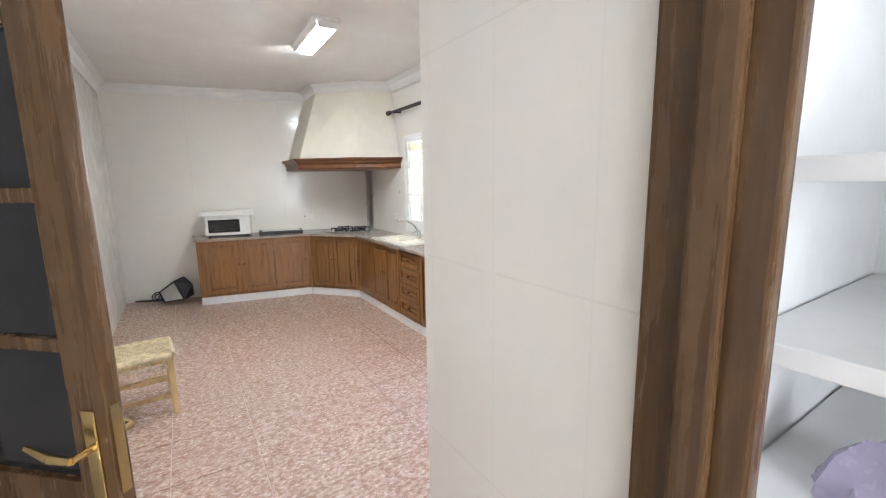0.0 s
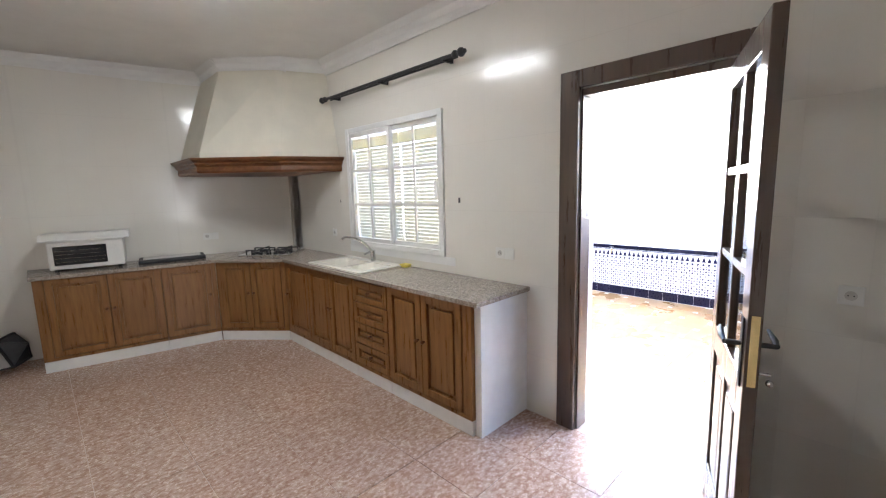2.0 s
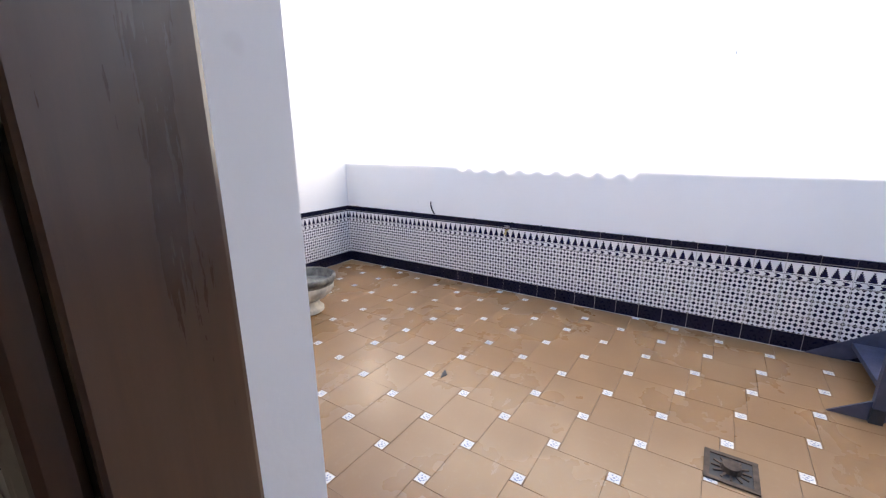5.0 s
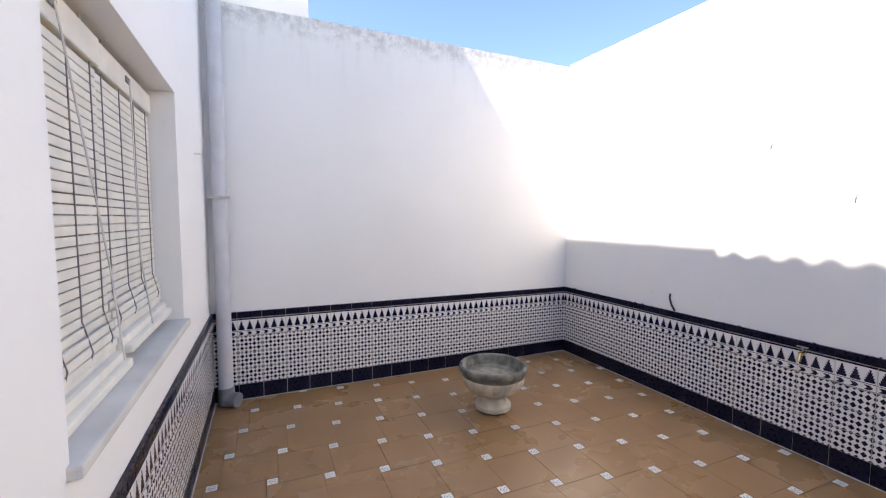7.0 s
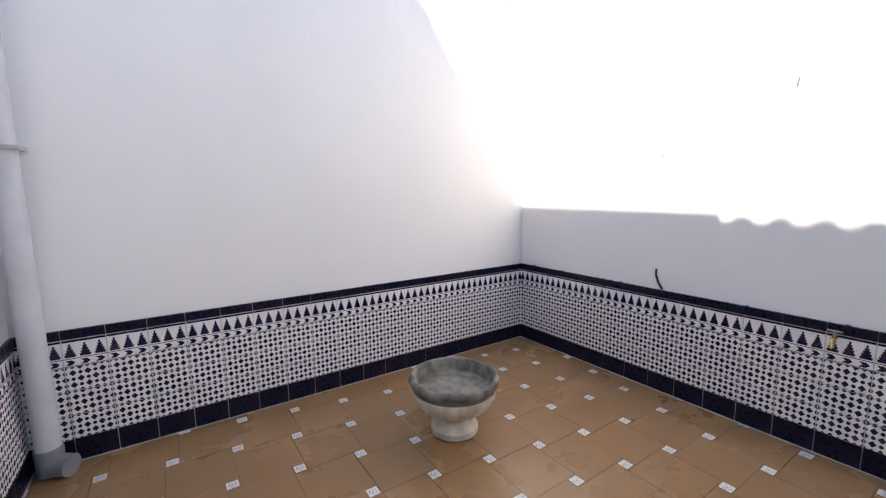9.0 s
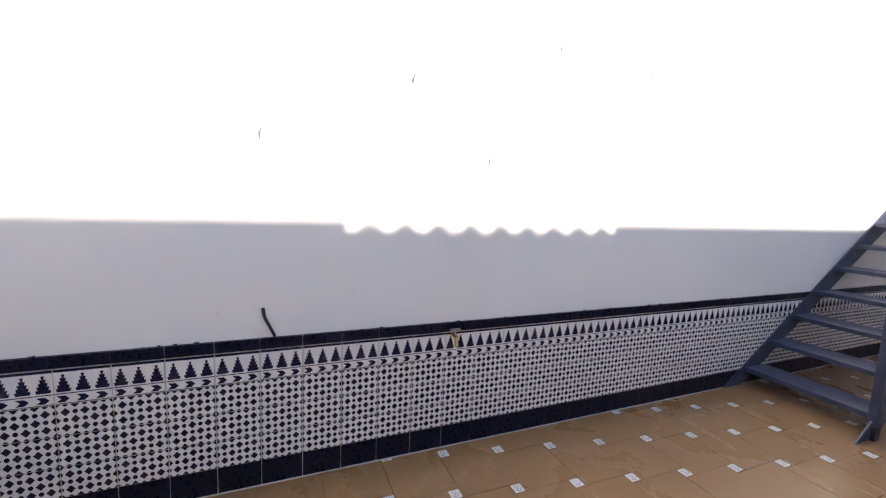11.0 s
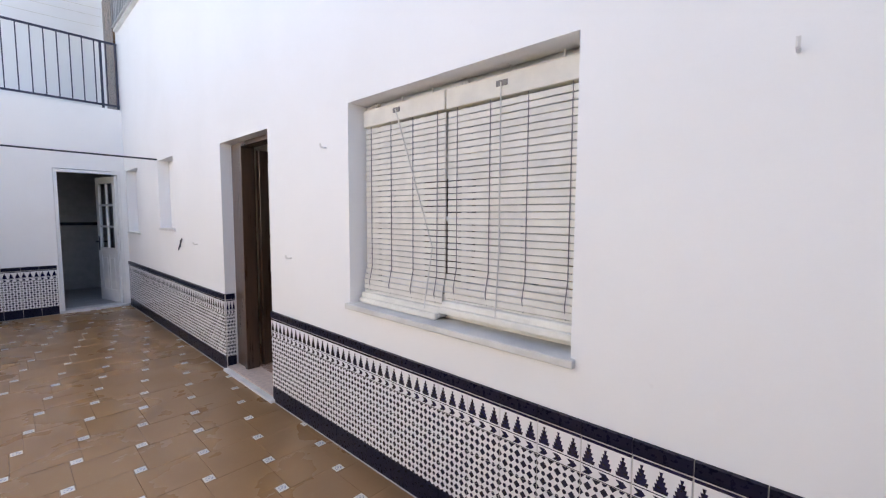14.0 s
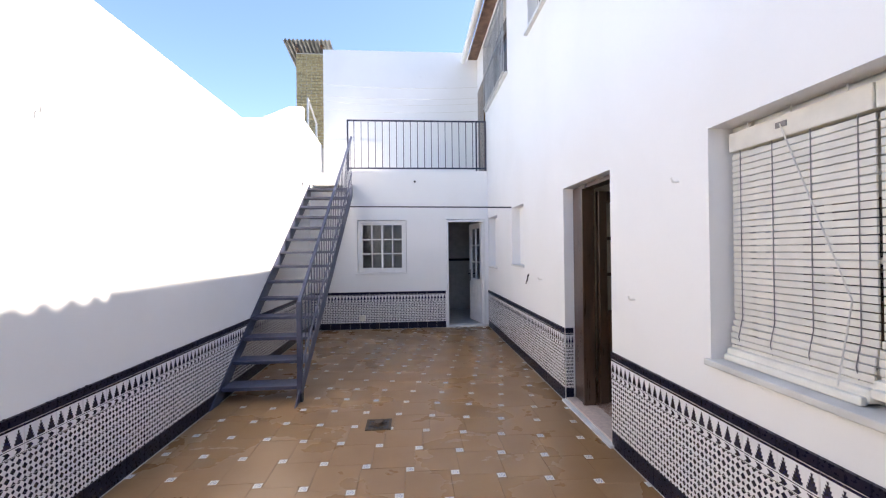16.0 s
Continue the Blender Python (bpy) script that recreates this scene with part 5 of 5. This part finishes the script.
for y, z in ((8.41, 1.956), (6.1, 1.95), (5.6, 1.2), (3.5, 1.2)):
    bm = bmesh.new()
    tube(bm, (-0.004, 0, 0), (0.04, 0, 0), 0.006, seg=6)
    tube(bm, (0.04, 0, 0), (0.045, 0, 0.025), 0.006, seg=6)
    o = tagged(new("wall_hook", mesh_of("wall_hook", bm, PLASTIC)), "small white painted hook in the house wall", "hook", "house wall hooks")
    o.location = (0, y, z)
bm = bmesh.new()
for p, q in (((0, 0, 0), (0.02, 0.05, -0.08)), ((0.0, 0.01, -0.02), (0.02, -0.02, -0.12)), ((0, 0.06, 0.02), (0.03, 0.03, -0.1))):
    tube(bm, p, q, 0.007, seg=6)
o = tagged(new("cable_stub", mesh_of("cable_stub", bm, CABLE)), "loose dark cable ends on the house wall", "cable")
o.location = (0.003, 2.9, 1.22)
bm = bmesh.new()
tube(bm, (2.92, 0.012, 2.478), (0.004, 2.03, 2.235), 0.011, seg=8)
tagged(new("wall_cable", mesh_of("wall_cable", bm, CABLE)), "dark cable strung across the white wall", "cable")
bm = bmesh.new()
tube(bm, (1.5, -0.005, 2.98), (1.5, 0.05, 2.98), 0.02, seg=10)
tagged(new("spout", mesh_of("spout", bm, IRON)), "small dark overflow spout below the terrace", "spout")
solid("junction_box", CREAM, [(2.52, 2.64, 0.012, 0.05, 0.17, 0.29)], "cream junction box on the dado", "box", bev=0.008)
solid("junction_box", CREAM, [(3.05, 3.17, 0.001, 0.03, 2.42, 2.55)], "cream junction box behind the stairs", "box", bev=0.008)


# ---- dado tiles ----
def uv_tile(name, w, h, mat, d=0.010, g=0.0014):
    """A thin bevelled tile in x and z with its face toward -y; the face carries the pattern from 0 to 1."""
    b = 0.0016
    me = bpy.data.meshes.new(name)
    v = [(g, 0, g), (w - g, 0, g), (w - g, 0, h - g), (g, 0, h - g),
         (g + b, -d, g + b), (w - g - b, -d, g + b), (w - g - b, -d, h - g - b), (g + b, -d, h - g - b)]
    f = [(4, 5, 6, 7), (0, 1, 5, 4), (1, 2, 6, 5), (2, 3, 7, 6), (3, 0, 4, 7)]
    me.from_pydata(v, [], f)
    uv = me.uv_layers.new(name="UVMap")
    for lp in me.loops:
        c = v[lp.vertex_index]
        uv.data[lp.index].uv = (c[0] / w, c[2] / h)
    me.materials.append(mat)
    return me


TW = 0.19
BASE_H, ROW_H, BORDER_H, TRIM_H = 0.13, 0.137, 0.155, 0.054
DADO_H = BASE_H + 3 * ROW_H + BORDER_H + TRIM_H


def dado(name, start, end, inward_rz, label):
    """Rows of wall tiles from start to end along a wall; the tiles face the room."""
    a, b = Vector((*start, 0)), Vector((*end, 0))
    d = b - a
    n = max(1, round(d.length / TW))
    w = d.length / n
    t = thing(name, label, "dado", kind="structure", at=(a.x, a.y, 0), rz=math.degrees(math.atan2(d.y, d.x)))
    plain = uv_tile("tile", w, ROW_H, DIAMOND)
    meshes = [(uv_tile("base_tile", w, BASE_H, NAVYTILE, 0.010, 0.0008), 0.0, "base_tile")]
    meshes += [(plain, BASE_H + k * ROW_H, "tile") for k in range(3)]
    meshes += [(uv_tile("border_tile", w, BORDER_H, TREE), BASE_H + 3 * ROW_H, "border_tile"),
               (uv_tile("trim_tile", w, TRIM_H, NAVYTILE, 0.016, 0.0006), BASE_H + 3 * ROW_H + BORDER_H, "trim_tile")]
    pbox("bed", t, GROUT, (0, d.length, -0.006, -0.001, 0, DADO_H - 0.004))
    if d.length > 1:
        pbox("floor_joint", t, GROUT, (0.015, d.length - 0.015, -0.018, -0.0115, 0.0, 0.0035), "pale grout line along the floor")
    for i in range(n):
        for me, z, nm in meshes:
            o = new(nm, me)
            o.parent = t
            o.location = (i * w, -0.0005 - random.uniform(0, 0.0012), z)
            o.rotation_euler = (random.uniform(-0.003, 0.003), 0, random.uniform(-0.003, 0.003))


DL = "navy and white patterned tile dado with stepped trees"
dado("dado_boundary", (W, L), (W, 0), 0, DL)
dado("dado_end", (0, L), (W, L), 0, DL)
dado("dado_house_a", (0, DOOR[1]), (0, L), 0, DL)
dado("dado_house_b", (0, 0), (0, DOOR[0]), 0, DL)
dado("dado_far", (W, 0), (0.89, 0), 0, DL)
dado("dado_reveal", (0, DOOR[0]), (-0.085, DOOR[0]), 0, "navy and white tiles turning into the door reveal")

# mortar crumbs left on the ledge of the dado
rng = random.Random(11)
bm = bmesh.new()
for k in range(60):
    y, c = rng.uniform(0.4, 8.8), rng.uniform(0.003, 0.009)
    box(bm, W - 0.013, W - 0.003, y, y + c * rng.uniform(1, 3), DADO_H - 0.003, DADO_H - 0.003 + c)
tagged(new("mortar_crumbs", mesh_of("mortar_crumbs", bm, CABLE)), "dark mortar crumbs along the ledge of the tiled dado", "crumbs", kind="stuff")

# ---- patio floor: large tiles and small inserts in a pinwheel ----
TA, TB = 0.3171, 0.0681
OX, OY = 0.0231, -0.2305


def floor_tile(name, s, mat, g=0.0005):
    b = 0.0008
    me = bpy.data.meshes.new(name)
    q, r = g, g + b
    v = [(q, q, -0.006), (s - q, q, -0.006), (s - q, s - q, -0.006), (q, s - q, -0.006), (r, r, 0), (s - r, r, 0), (s - r, s - r, 0), (r, s - r, 0)]
    me.from_pydata(v, [], [(4, 5, 6, 7), (0, 1, 5, 4), (1, 2, 6, 5), (2, 3, 7, 6), (3, 0, 4, 7)])
    uv = me.uv_layers.new(name="UVMap")
    for lp in me.loops:
        c = v[lp.vertex_index]
        uv.data[lp.index].uv = (c[0] / s, c[1] / s)
    me.materials.append(mat)
    return me


big_me, small_me = floor_tile("floor_tile", TA, TERRA), floor_tile("insert_tile", TB, INSERT)
fl = thing("floor", "brown glazed patio tiles with small painted inserts", "floor", kind="structure")
for i in range(-9, 15):
    for j in range(-3, 35):
        # lattice of the pinwheel: (TA, -TB) and (TB, TA)
        x, y = OX + i * TA + j * TB, OY - i * TB + j * TA
        if -0.33 < x < W and -0.33 < y < L:
            if x + TB > 0 and y + TB > 0 and x < W - 0.01 and y < L - 0.01:
                o = new("insert_tile", small_me)
                o.parent = fl
                o.location = (x, y, random.uniform(0, 0.0008))
        bx, by = x + TB, y
        if bx < W and by < L and bx + TA > 0 and by + TA > 0:
            o = new("floor_tile", big_me)
            o.parent = fl
            o.location = (bx, by, random.uniform(-0.0008, 0.0008))
            o.rotation_euler = (random.uniform(-0.0012, 0.0012), random.uniform(-0.0012, 0.0012), 0)

# ---- kitchen floor tiles ----
KP = 0.46
kt = floor_tile("floor_tile", KP, KFLOOR, 0.0016)
kf = thing("floor_kitchen_tiles", "mottled pinkish-brown glazed kitchen floor tiles", "floor", kind="structure", at=(0, 0, KZ))
for i in range(-9, 5):
    for j in range(-13, 9):
        x, y = -2.05 + KP * i, 6.25 + KP * j
        if x < KX - 0.02 and x + KP > KL and y + KP > 0.8 and y < 10.0:
            o = new("floor_tile", kt)
            o.scale.x = min(1.0, (KX - 0.002 - x) / KP)
            o.parent = kf
            o.location = (x, y, random.uniform(-0.0006, 0.0006))
